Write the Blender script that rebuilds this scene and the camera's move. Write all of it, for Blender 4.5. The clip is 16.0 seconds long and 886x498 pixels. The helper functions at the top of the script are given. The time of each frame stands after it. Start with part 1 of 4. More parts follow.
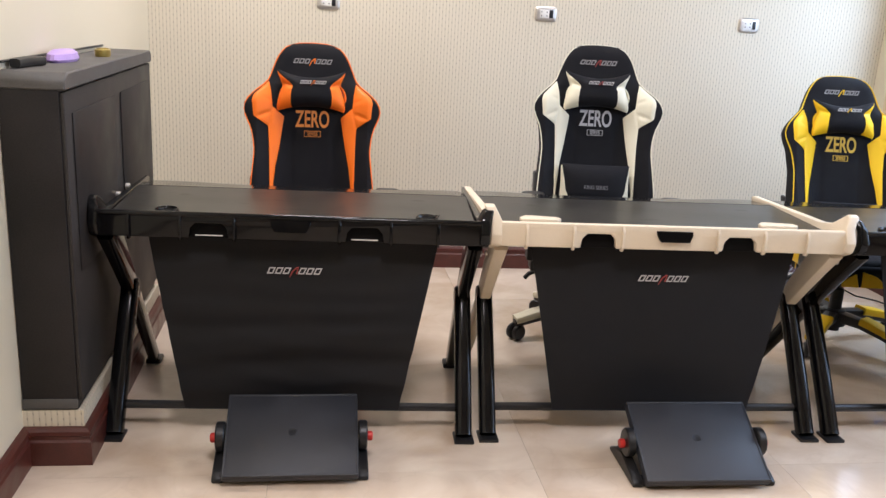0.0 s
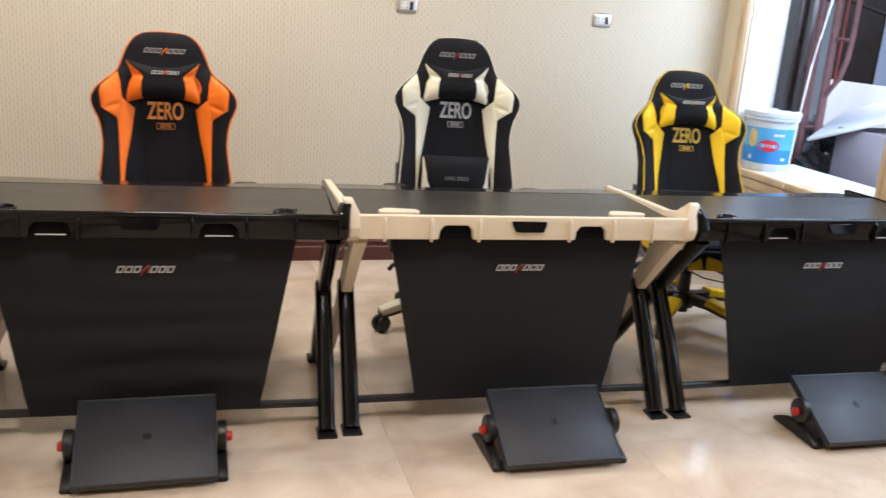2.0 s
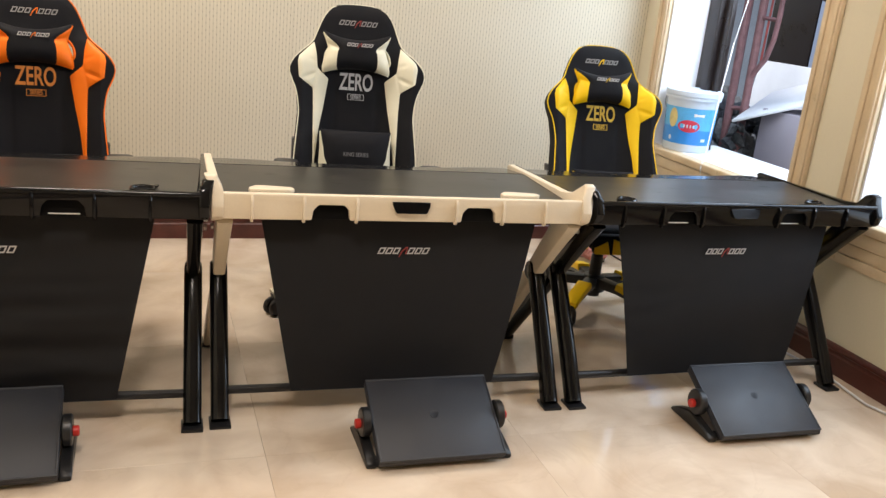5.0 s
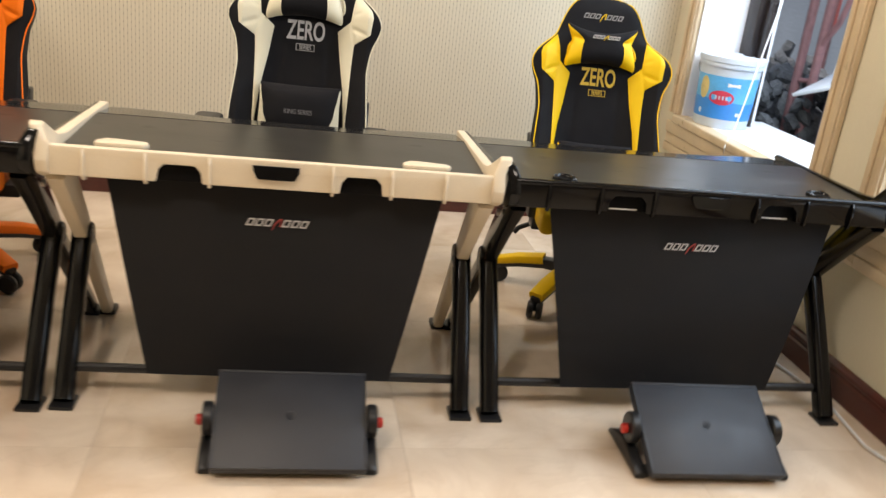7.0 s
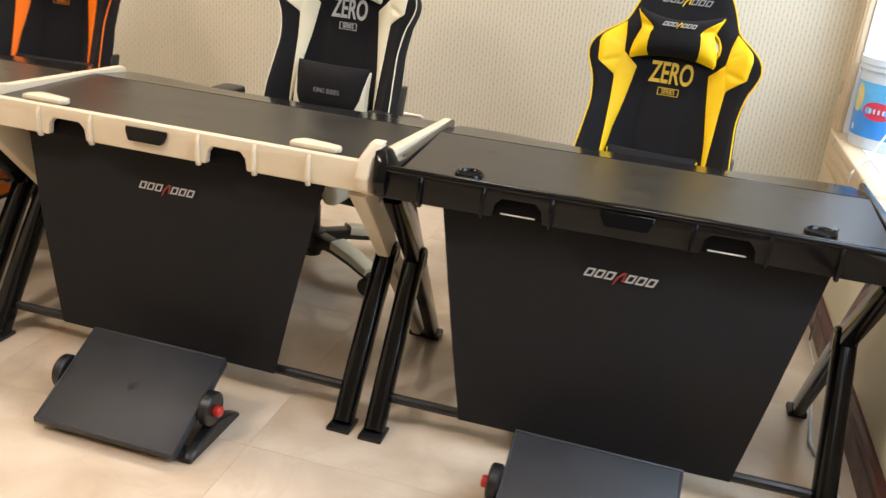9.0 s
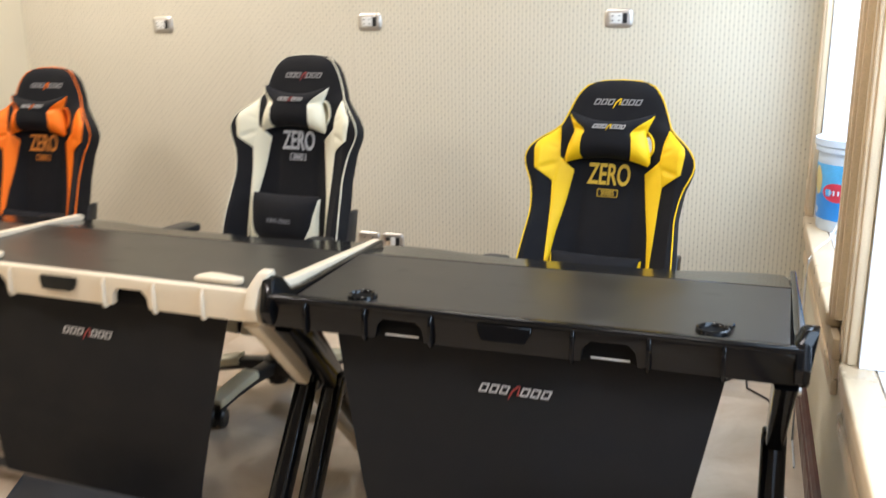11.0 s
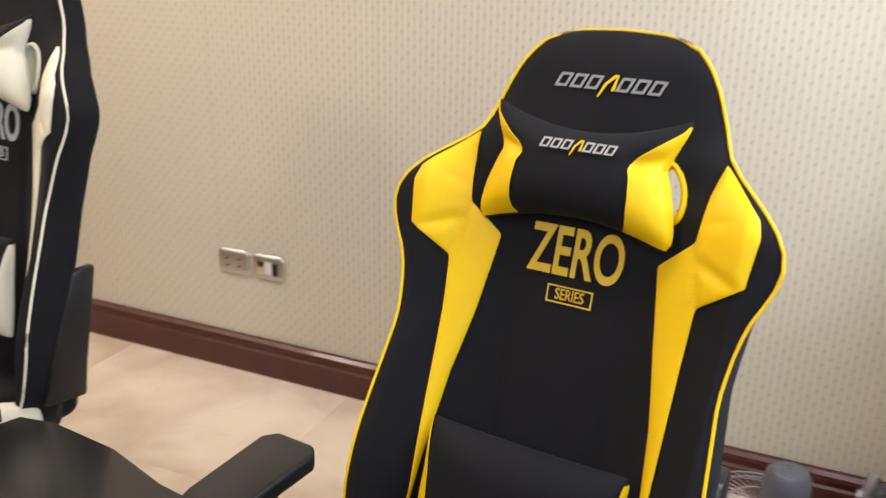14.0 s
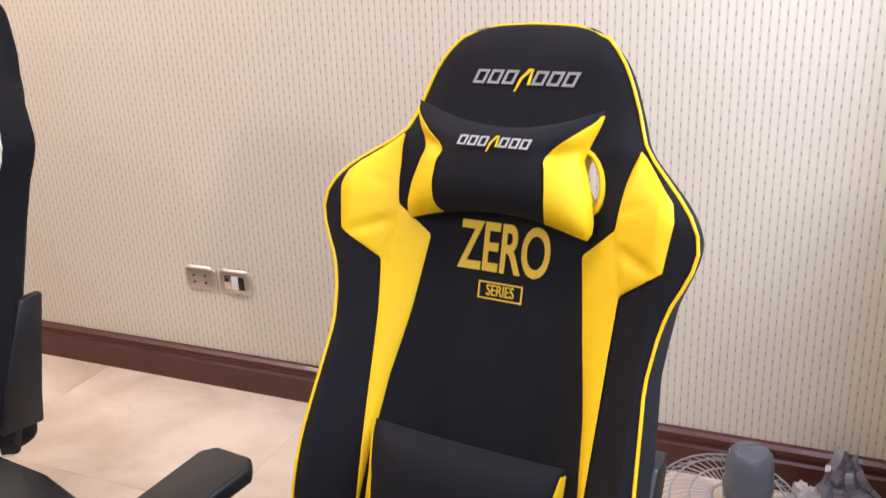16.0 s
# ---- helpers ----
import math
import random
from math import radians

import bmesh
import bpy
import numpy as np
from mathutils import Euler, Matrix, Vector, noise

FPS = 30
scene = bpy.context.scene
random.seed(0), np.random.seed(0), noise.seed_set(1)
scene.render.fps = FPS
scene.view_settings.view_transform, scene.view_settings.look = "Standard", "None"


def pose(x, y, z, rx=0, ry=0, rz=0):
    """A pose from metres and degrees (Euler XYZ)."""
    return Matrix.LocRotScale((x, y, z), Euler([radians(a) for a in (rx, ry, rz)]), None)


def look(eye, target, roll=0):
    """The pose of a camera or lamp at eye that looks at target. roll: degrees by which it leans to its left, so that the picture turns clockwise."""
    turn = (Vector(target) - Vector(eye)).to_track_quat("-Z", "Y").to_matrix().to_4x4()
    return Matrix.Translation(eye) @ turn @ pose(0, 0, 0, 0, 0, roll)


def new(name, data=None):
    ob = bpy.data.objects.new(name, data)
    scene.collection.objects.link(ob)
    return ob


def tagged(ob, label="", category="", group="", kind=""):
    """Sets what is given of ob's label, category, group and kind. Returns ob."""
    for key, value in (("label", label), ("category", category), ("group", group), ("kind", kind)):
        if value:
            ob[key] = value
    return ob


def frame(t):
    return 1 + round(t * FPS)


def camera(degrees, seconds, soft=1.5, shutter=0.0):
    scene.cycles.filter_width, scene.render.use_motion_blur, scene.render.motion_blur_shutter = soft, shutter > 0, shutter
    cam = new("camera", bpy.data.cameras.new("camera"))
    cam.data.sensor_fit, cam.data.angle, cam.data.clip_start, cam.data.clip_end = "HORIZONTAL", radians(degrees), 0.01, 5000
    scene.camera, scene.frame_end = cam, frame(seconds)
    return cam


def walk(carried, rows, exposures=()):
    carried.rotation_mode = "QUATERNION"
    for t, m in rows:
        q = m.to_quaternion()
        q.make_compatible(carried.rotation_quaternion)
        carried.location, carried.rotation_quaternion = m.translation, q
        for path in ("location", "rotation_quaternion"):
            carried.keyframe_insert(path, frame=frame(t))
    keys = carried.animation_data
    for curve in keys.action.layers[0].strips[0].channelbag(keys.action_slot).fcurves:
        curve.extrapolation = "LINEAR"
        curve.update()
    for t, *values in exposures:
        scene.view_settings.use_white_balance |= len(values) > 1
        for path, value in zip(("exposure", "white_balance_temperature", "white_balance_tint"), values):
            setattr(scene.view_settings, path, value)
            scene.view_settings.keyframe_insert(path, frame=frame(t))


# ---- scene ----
cam = camera(54.38, 16.0, soft=1.4, shutter=0.7)
ROWS = [
    (0.0, 0.0000, -0.0000, 1.3375, 74.487, -3.123, -7.485),
    (0.5, 0.0076, -0.0045, 1.3416, 74.336, -3.269, -8.282),
    (1.0, 0.0173, -0.0045, 1.3469, 74.237, -3.724, -10.508),
    (1.5, 0.0313, -0.0031, 1.3469, 74.249, -3.889, -13.081),
    (2.0, 0.0502, -0.0093, 1.3505, 74.334, -4.158, -15.761),
    (2.5, 0.0762, -0.0143, 1.3537, 74.221, -4.417, -18.340),
    (3.0, 0.1051, -0.0250, 1.3637, 73.837, -4.347, -20.482),
    (3.5, 0.1662, 0.0011, 1.3599, 73.306, -4.011, -20.524),
    (4.0, 0.2529, 0.0203, 1.3492, 73.370, -5.125, -19.277),
    (6.3, 0.6034, 0.2530, 1.3227, 72.241, -4.946, -16.603),
    (6.5, 0.7303, 0.2796, 1.3130, 72.559, -4.154, -14.922),
    (7.0, 1.0981, 0.3212, 1.3122, 69.897, -6.400, -9.258),
    (7.5, 1.4179, 0.4544, 1.3027, 69.846, -6.317, -4.574),
    (8.0, 1.8063, 0.4983, 1.2857, 70.796, -3.681, 0.651),
    (8.2, 1.8974, 0.5292, 1.2817, 68.682, -4.920, 4.309),
    (10.3, 2.7875, 0.7160, 1.3152, 70.839, -0.544, 22.898),
    (10.5, 2.7904, 0.7091, 1.3145, 72.746, -0.545, 21.961),
    (11.0, 2.7232, 0.8037, 1.3203, 75.534, 0.653, 19.353),
    (11.5, 2.5398, 1.0136, 1.3173, 76.758, 1.171, 11.445),
    (12.0, 2.3592, 1.2891, 1.3115, 74.032, 1.701, 5.705),
    (12.5, 2.3283, 1.5966, 1.2909, 73.879, 2.339, 7.425),
    (13.0, 2.3231, 1.9439, 1.2549, 72.405, 0.800, 7.372),
    (13.5, 2.4099, 2.2278, 1.2556, 72.011, 0.972, 7.102),
    (14.0, 2.5918, 2.4879, 1.2586, 70.202, -1.098, 24.089),
    (14.5, 2.6693, 2.5581, 1.2518, 68.349, 0.388, 27.359),
    (15.0, 2.6955, 2.5505, 1.2640, 71.036, 1.545, 25.046),
    (15.5, 2.6959, 2.5314, 1.2687, 71.112, 2.191, 23.743),
    (16.0, 2.6836, 2.5237, 1.2584, 70.311, 2.441, 22.708),
]
walk(cam, [(t, pose(x, y, z, rx, ry, rz)) for t, x, y, z, rx, ry, rz in ROWS],
     exposures=[(0.0, 0.01, 5600, 16), (1.5, -0.04, 5800, 14), (2.5, -0.13, 6050, 14), (3.5, -0.20, 6350, 15), (4.2, -0.17, 6350, 13), (6.3, -0.10, 6400, 12), (7.0, -0.10, 6650, 12), (8.2, 0.0, 6700, 13),
                (10.5, 0.04, 5950, 11), (11.5, -0.15, 6100, 11), (12.0, -0.29, 6400, 12), (12.5, -0.31, 6750, 13), (13.0, -0.20, 6550, 16), (13.5, -0.16, 6700, 14), (14.5, -0.07, 6200, 20), (16.0, 0.07, 6100, 26)])

# ---- world and lights ----
world = bpy.data.worlds.new("world")
scene.world = world
world.use_nodes = True
wn = world.node_tree.nodes
sky = wn.new("ShaderNodeTexSky")
sky.sky_type, sky.sun_disc = "NISHITA", False
sky.sun_elevation, sky.sun_rotation = radians(64), radians(-60)
wn["Background"].inputs[1].default_value = 0.15
world.node_tree.links.new(sky.outputs[0], wn["Background"].inputs[0])


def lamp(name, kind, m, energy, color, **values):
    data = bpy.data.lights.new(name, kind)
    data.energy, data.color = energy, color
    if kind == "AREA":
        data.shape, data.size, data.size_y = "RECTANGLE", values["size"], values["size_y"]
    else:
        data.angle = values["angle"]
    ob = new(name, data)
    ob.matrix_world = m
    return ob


lamp("sun", "SUN", look((0.6, 2.2, 10), (4.8, 4.6, 0)), 4.4, (1, 0.97, 0.94), angle=radians(12))
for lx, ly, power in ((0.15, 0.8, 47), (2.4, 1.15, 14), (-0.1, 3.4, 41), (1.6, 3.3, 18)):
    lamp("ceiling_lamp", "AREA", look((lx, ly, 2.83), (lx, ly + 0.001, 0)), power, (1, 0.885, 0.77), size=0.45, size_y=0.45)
lamp("window_daylight", "AREA", look((3.31, 3.60, 1.70), (2.60, 4.20, 0.25)), 34, (0.72, 0.86, 1.0), size=1.0, size_y=0.9)
lamp("window_daylight", "AREA", look((3.42, 2.06, 1.5), (2.2, 2.3, 0.2)), 46, (0.70, 0.85, 1.0), size=1.1, size_y=1.6)


# ---- materials ----
def node_mat(name):
    m = bpy.data.materials.new(name)
    m.use_nodes = True
    return m, m.node_tree.nodes, m.node_tree.links, m.node_tree.nodes["Principled BSDF"]


def surf(name, col, rough=0.5, metal=0.0, var=0.12, scale=9.0, grain=300.0, bump=0.1, coat=0.0, spec=0.5, rvar=0.1, sheen=0.0):
    """A surface with large stains, fine grain, uneven gloss and a little relief."""
    m, n, l, b = node_mat(name)
    tc = n.new("ShaderNodeTexCoord")
    big, fine = n.new("ShaderNodeTexNoise"), n.new("ShaderNodeTexNoise")
    big.inputs["Scale"].default_value, fine.inputs["Scale"].default_value = scale, grain
    big.inputs["Detail"].default_value, fine.inputs["Detail"].default_value = 5, 2
    for t in (big, fine):
        l.new(tc.outputs["Object"], t.inputs["Vector"])
    mixer = n.new("ShaderNodeMix")
    mixer.data_type = "RGBA"
    mixer.inputs["A"].default_value = (*[c * (1 - var) for c in col], 1)
    mixer.inputs["B"].default_value = (*[min(1, c * (1 + var)) for c in col], 1)
    both = n.new("ShaderNodeMath")
    both.operation = "MULTIPLY_ADD"
    l.new(fine.outputs["Fac"], both.inputs[0])
    both.inputs[1].default_value = 0.4
    half = n.new("ShaderNodeMath")
    half.operation = "MULTIPLY"
    half.inputs[1].default_value = 0.6
    l.new(big.outputs["Fac"], half.inputs[0])
    l.new(half.outputs[0], both.inputs[2])
    ramp = n.new("ShaderNodeMapRange")
    ramp.inputs["From Min"].default_value, ramp.inputs["From Max"].default_value = 0.3, 0.7
    l.new(both.outputs[0], ramp.inputs["Value"])
    l.new(ramp.outputs["Result"], mixer.inputs["Factor"])
    l.new(mixer.outputs["Result"], b.inputs["Base Color"])
    rr = n.new("ShaderNodeMapRange")
    rr.inputs["To Min"].default_value, rr.inputs["To Max"].default_value = max(0.02, rough - rvar), min(1, rough + rvar)
    rr.inputs["From Min"].default_value, rr.inputs["From Max"].default_value = 0.3, 0.7
    l.new(big.outputs["Fac"], rr.inputs["Value"])
    l.new(rr.outputs["Result"], b.inputs["Roughness"])
    b.inputs["Metallic"].default_value = metal
    b.inputs["Specular IOR Level"].default_value = spec
    b.inputs["Coat Weight"].default_value = coat
    b.inputs["Sheen Weight"].default_value = sheen
    if bump:
        bp = n.new("ShaderNodeBump")
        bp.inputs["Strength"].default_value, bp.inputs["Distance"].default_value = bump, 0.002
        l.new(fine.outputs["Fac"], bp.inputs["Height"])
        l.new(bp.outputs["Normal"], b.inputs["Normal"])
    return m


def maths(n, l, op, a, b=None, c=None):
    q = n.new("ShaderNodeMath")
    q.operation = op
    for i, v in enumerate((a, b, c)):
        if v is None:
            continue
        if isinstance(v, (int, float)):
            q.inputs[i].default_value = v
        else:
            l.new(v, q.inputs[i])
    return q.outputs[0]


SEAM = 1.02 + 4.427  # a seam between two sheets of the paper


def wallpaper():
    """Cream paper: thin grey pinstripes with short dark dashes that step from stripe to stripe."""
    m, n, l, b = node_mat("wallpaper")
    tc, sep = n.new("ShaderNodeTexCoord"), n.new("ShaderNodeSeparateXYZ")
    l.new(tc.outputs["Object"], sep.inputs[0])
    across = maths(n, l, "ADD", sep.outputs["X"], sep.outputs["Y"])
    col = maths(n, l, "DIVIDE", across, 0.0165)
    off = maths(n, l, "ABSOLUTE", maths(n, l, "SUBTRACT", maths(n, l, "FRACT", col), 0.5))
    line = maths(n, l, "MAXIMUM", maths(n, l, "SUBTRACT", 1.0, maths(n, l, "DIVIDE", off, 0.20)), 0.0)
    wide = maths(n, l, "LESS_THAN", off, 0.085)
    odd = maths(n, l, "MULTIPLY", maths(n, l, "FLOOR", col), 0.5)
    row = maths(n, l, "FRACT", maths(n, l, "ADD", maths(n, l, "DIVIDE", sep.outputs["Z"], 0.0335), odd))
    dash = maths(n, l, "MULTIPLY", wide, maths(n, l, "LESS_THAN", row, 0.25))
    sheet_x = maths(n, l, "FRACT", maths(n, l, "DIVIDE", maths(n, l, "SUBTRACT", across, SEAM), 0.53))
    seam = maths(n, l, "LESS_THAN", sheet_x, 0.0045)
    noise_t = n.new("ShaderNodeTexNoise")
    noise_t.inputs["Scale"].default_value, noise_t.inputs["Detail"].default_value = 2.2, 6
    l.new(tc.outputs["Object"], noise_t.inputs["Vector"])
    c1, c2, c3 = n.new("ShaderNodeMix"), n.new("ShaderNodeMix"), n.new("ShaderNodeMix")
    for c in (c1, c2, c3):
        c.data_type = "RGBA"
    c1.inputs["A"].default_value, c1.inputs["B"].default_value = (0.615, 0.560, 0.430, 1), (0.672, 0.616, 0.490, 1)
    l.new(noise_t.outputs["Fac"], c1.inputs["Factor"])
    l.new(c1.outputs["Result"], c2.inputs["A"])
    c2.inputs["B"].default_value = (0.43, 0.385, 0.275, 1)
    l.new(maths(n, l, "MAXIMUM", maths(n, l, "MULTIPLY", line, 0.62), maths(n, l, "MULTIPLY", seam, 0.4)), c2.inputs["Factor"])
    l.new(c2.outputs["Result"], c3.inputs["A"])
    c3.inputs["B"].default_value = (0.25, 0.225, 0.18, 1)
    l.new(maths(n, l, "MULTIPLY", dash, 0.8), c3.inputs["Factor"])
    l.new(c3.outputs["Result"], b.inputs["Base Color"])
    b.inputs["Roughness"].default_value = 0.62
    bp = n.new("ShaderNodeBump")
    bp.inputs["Strength"].default_value, bp.inputs["Distance"].default_value = 0.3, 0.001
    l.new(maths(n, l, "SUBTRACT", 1.0, line), bp.inputs["Height"])
    l.new(bp.outputs["Normal"], b.inputs["Normal"])
    return m


def marble():
    """Polished cream marble with brown clouds and thin veins."""
    m, n, l, b = node_mat("cream_marble")
    tc, info = n.new("ShaderNodeTexCoord"), n.new("ShaderNodeObjectInfo")
    mv = n.new("ShaderNodeVectorMath")
    mv.operation = "MULTIPLY_ADD"
    comb = n.new("ShaderNodeCombineXYZ")
    for k in "XYZ":
        l.new(info.outputs["Random"], comb.inputs[k])
    l.new(comb.outputs[0], mv.inputs[0])
    mv.inputs[1].default_value = (17, 11, 5)
    l.new(tc.outputs["Object"], mv.inputs[2])
    cloud, vein = n.new("ShaderNodeTexNoise"), n.new("ShaderNodeTexNoise")
    cloud.inputs["Scale"].default_value, cloud.inputs["Detail"].default_value, cloud.inputs["Distortion"].default_value = 3.2, 8, 0.8
    vein.inputs["Scale"].default_value, vein.inputs["Detail"].default_value, vein.inputs["Distortion"].default_value = 2.0, 7, 1.6
    for t in (cloud, vein):
        l.new(mv.outputs[0], t.inputs["Vector"])
    ramp = n.new("ShaderNodeValToRGB")
    e = ramp.color_ramp.elements
    e[0].position, e[0].color = 0.33, (0.58, 0.452, 0.330, 1)
    e[1].position, e[1].color = 0.67, (0.775, 0.658, 0.525, 1)
    l.new(cloud.outputs["Fac"], ramp.inputs[0])
    v = maths(n, l, "ABSOLUTE", maths(n, l, "SUBTRACT", vein.outputs["Fac"], 0.5))
    thin = maths(n, l, "LESS_THAN", v, 0.008)
    c = n.new("ShaderNodeMix")
    c.data_type = "RGBA"
    l.new(ramp.outputs[0], c.inputs["A"])
    c.inputs["B"].default_value = (0.38, 0.27, 0.16, 1)
    l.new(maths(n, l, "MULTIPLY", thin, 0.06), c.inputs["Factor"])
    l.new(c.outputs["Result"], b.inputs["Base Color"])
    b.inputs["Roughness"].default_value = 0.09
    return m


def dusty_laminate():
    """Dark satin laminate with wiped dust and a few pale smudges."""
    m, n, l, b = node_mat("dark_desk_laminate")
    tc, mp = n.new("ShaderNodeTexCoord"), n.new("ShaderNodeMapping")
    mp.inputs["Scale"].default_value = (1.0, 1.8, 1.0)
    l.new(tc.outputs["Object"], mp.inputs["Vector"])
    big, spots, fine = n.new("ShaderNodeTexNoise"), n.new("ShaderNodeTexNoise"), n.new("ShaderNodeTexNoise")
    for t, scale, detail in ((big, 2.5, 4), (spots, 9.0, 3), (fine, 420.0, 2)):
        t.inputs["Scale"].default_value, t.inputs["Detail"].default_value = scale, detail
        l.new(mp.outputs["Vector"], t.inputs["Vector"])
    film, dots = n.new("ShaderNodeMapRange"), n.new("ShaderNodeMapRange")
    film.inputs["From Min"].default_value, film.inputs["From Max"].default_value = 0.42, 0.70
    dots.inputs["From Min"].default_value, dots.inputs["From Max"].default_value = 0.62, 0.76
    l.new(big.outputs["Fac"], film.inputs["Value"])
    l.new(spots.outputs["Fac"], dots.inputs["Value"])
    dust = maths(n, l, "ADD", maths(n, l, "MULTIPLY", film.outputs["Result"], 0.22), maths(n, l, "MULTIPLY", dots.outputs["Result"], 0.38))
    dust = maths(n, l, "MULTIPLY", dust, maths(n, l, "ADD", fine.outputs["Fac"], 0.4))
    c = n.new("ShaderNodeMix")
    c.data_type = "RGBA"
    c.inputs["A"].default_value, c.inputs["B"].default_value = (0.0150, 0.0142, 0.0130, 1), (0.070, 0.066, 0.060, 1)
    l.new(dust, c.inputs["Factor"])
    l.new(c.outputs["Result"], b.inputs["Base Color"])
    l.new(maths(n, l, "ADD", maths(n, l, "MULTIPLY", dust, 0.30), 0.30), b.inputs["Roughness"])
    return m


M_WALLPAPER, M_MARBLE = wallpaper(), marble()
M_WALL = surf("plain_cream_wall", (0.68, 0.62, 0.47), 0.5, var=0.06, scale=1.5, bump=0.05)
M_CEIL = surf("ceiling_paint", (0.8, 0.78, 0.72), 0.8, var=0.03, scale=2)
M_GROUT = surf("floor_grout", (0.64, 0.54, 0.42), 0.5)
M_MAHOG = surf("dark_red_wood", (0.075, 0.018, 0.012), 0.38, var=0.35, scale=14, bump=0.05, coat=0.1)
M_TRAV = surf("cream_stone_trim", (0.66, 0.52, 0.34), 0.35, var=0.16, scale=7, bump=0.05)
M_SILL = surf("white_sill_stone", (0.8, 0.8, 0.8), 0.4, var=0.05)
M_REVEAL = surf("white_plaster", (0.82, 0.83, 0.86), 0.7, var=0.04)
M_BLACKFAB = surf("black_fabric", (0.0063, 0.0063, 0.0083), 0.8, var=0.25, scale=12, grain=900, bump=0.25, spec=0.22, sheen=0.025)
M_CLOTH = surf("black_cloth_panel", (0.0094, 0.0094, 0.0106), 0.66, var=0.2, scale=6, grain=1200, bump=0.2, spec=0.25)
M_GLOSSBLACK = surf("glossy_black_steel", (0.0045, 0.0045, 0.005), 0.12, spec=0.28, var=0.2, bump=0.02, rvar=0.05)
M_BADGE = surf("dark_badge_gloss", (0.004, 0.004, 0.0045), 0.09, var=0.2, bump=0.01, spec=0.3, rvar=0.02)
M_WELL = surf("black_cup_well", (0.003, 0.003, 0.0035), 0.6, spec=0.1, var=0.1, bump=0.01)
M_SATINBLACK = surf("satin_black_plastic", (0.0115, 0.0115, 0.0125), 0.38, var=0.2, bump=0.08)
M_TOP = dusty_laminate()
M_STRIP = surf("glossy_dark_strip", (0.014, 0.0135, 0.013), 0.13, spec=0.35, var=0.2, scale=5, bump=0.02, rvar=0.05)
M_CREAM = surf("ivory_plastic", (0.73, 0.63, 0.475), 0.38, var=0.05, bump=0.04)
M_RUBBER = surf("grey_black_rubber", (0.0225, 0.0245, 0.0310), 0.46, var=0.2, grain=700, bump=0.3)
M_DULLRED = surf("dull_red_print", (0.30, 0.035, 0.03), 0.5)
M_OVAL = surf("red_label_print", (0.62, 0.05, 0.09), 0.4)
M_SWATCH = surf("yellow_label_print", (0.62, 0.52, 0.22), 0.45, var=0.2, scale=30)
M_PAILDEEP = surf("deep_blue_label_print", (0.04, 0.25, 0.70), 0.35, var=0.15, scale=12)
M_RUST = surf("red_lead_paint", (0.32, 0.06, 0.05), 0.6, var=0.4, scale=20)
M_PALEBLUE = surf("pale_blue_wall_paint", (0.40, 0.48, 0.62), 0.8, var=0.1, scale=2)
M_CARTON = surf("lilac_grey_carton", (0.36, 0.33, 0.38), 0.8, var=0.12, scale=6)
M_RED = surf("red_plastic", (0.55, 0.03, 0.02), 0.4)
M_ORANGE = surf("orange_leatherette", (0.90, 0.185, 0.006), 0.5, var=0.06, grain=700, bump=0.15, spec=0.28)
M_WHITE = surf("cream_white_leatherette", (0.76, 0.725, 0.56), 0.5, var=0.05, grain=700, bump=0.15, spec=0.3)
M_YELLOW = surf("yellow_leatherette", (0.86, 0.55, 0.003), 0.5, var=0.05, grain=700, bump=0.15, spec=0.28)
M_SILVERTHREAD = surf("silver_thread", (0.5, 0.5, 0.52), 0.5, var=0.1)
M_MARKTHREAD = surf("grey_mark_thread", (0.29, 0.285, 0.285), 0.55, var=0.15)
M_DULLTHREAD = surf("dull_grey_thread", (0.16, 0.16, 0.17), 0.6, var=0.1)
M_ORANGETHREAD = surf("orange_thread", (0.72, 0.24, 0.03), 0.55, var=0.1)
M_YELLOWTHREAD = surf("yellow_thread", (0.66, 0.43, 0.03), 0.55, var=0.1)
M_LOGO = surf("pale_print", (0.50, 0.49, 0.48), 0.5, var=0.05)
M_CABINET = surf("dusty_black_metal", (0.0185, 0.0165, 0.0160), 0.5, spec=0.25, var=0.5, scale=4, grain=220, bump=0.1)
M_CABDOOR = surf("dusty_black_door", (0.030, 0.027, 0.025), 0.55, spec=0.25, var=0.55, scale=5, grain=220, bump=0.1)
M_CABTOP = surf("dusty_grey_metal", (0.075, 0.071, 0.066), 0.6, var=0.25, scale=6, grain=300)
M_CHROME = surf("brushed_nickel", (0.62, 0.59, 0.55), 0.42, metal=1.0, var=0.08)
M_SILVER = surf("bright_metal", (0.80, 0.78, 0.75), 0.2, metal=1.0, var=0.05)
M_SOCKET = surf("white_socket_plastic", (0.75, 0.74, 0.70), 0.4, var=0.03)
M_PAILWHITE = surf("white_pail_plastic", (0.60, 0.69, 0.80), 0.4, var=0.04)
M_PAILBLUE = surf("blue_pail_label", (0.11, 0.43, 0.78), 0.35, var=0.25, scale=12)
M_FRAME = surf("dark_brown_window_frame", (0.020, 0.014, 0.013), 0.35)
M_PIPE = surf("rusty_red_scaffold_pipe", (0.24, 0.115, 0.115), 0.6, var=0.4, scale=18)
M_RUBBLE = surf("dark_rubble", (0.11, 0.115, 0.12), 0.9, var=0.6, scale=20, grain=60, bump=0.5)
M_GREYWALL = surf("grey_outside_render", (0.22, 0.25, 0.28), 0.85, var=0.2, scale=1.5, grain=40)
M_BOARD = surf("white_outside_board", (0.86, 0.88, 0.9), 0.6, var=0.05)
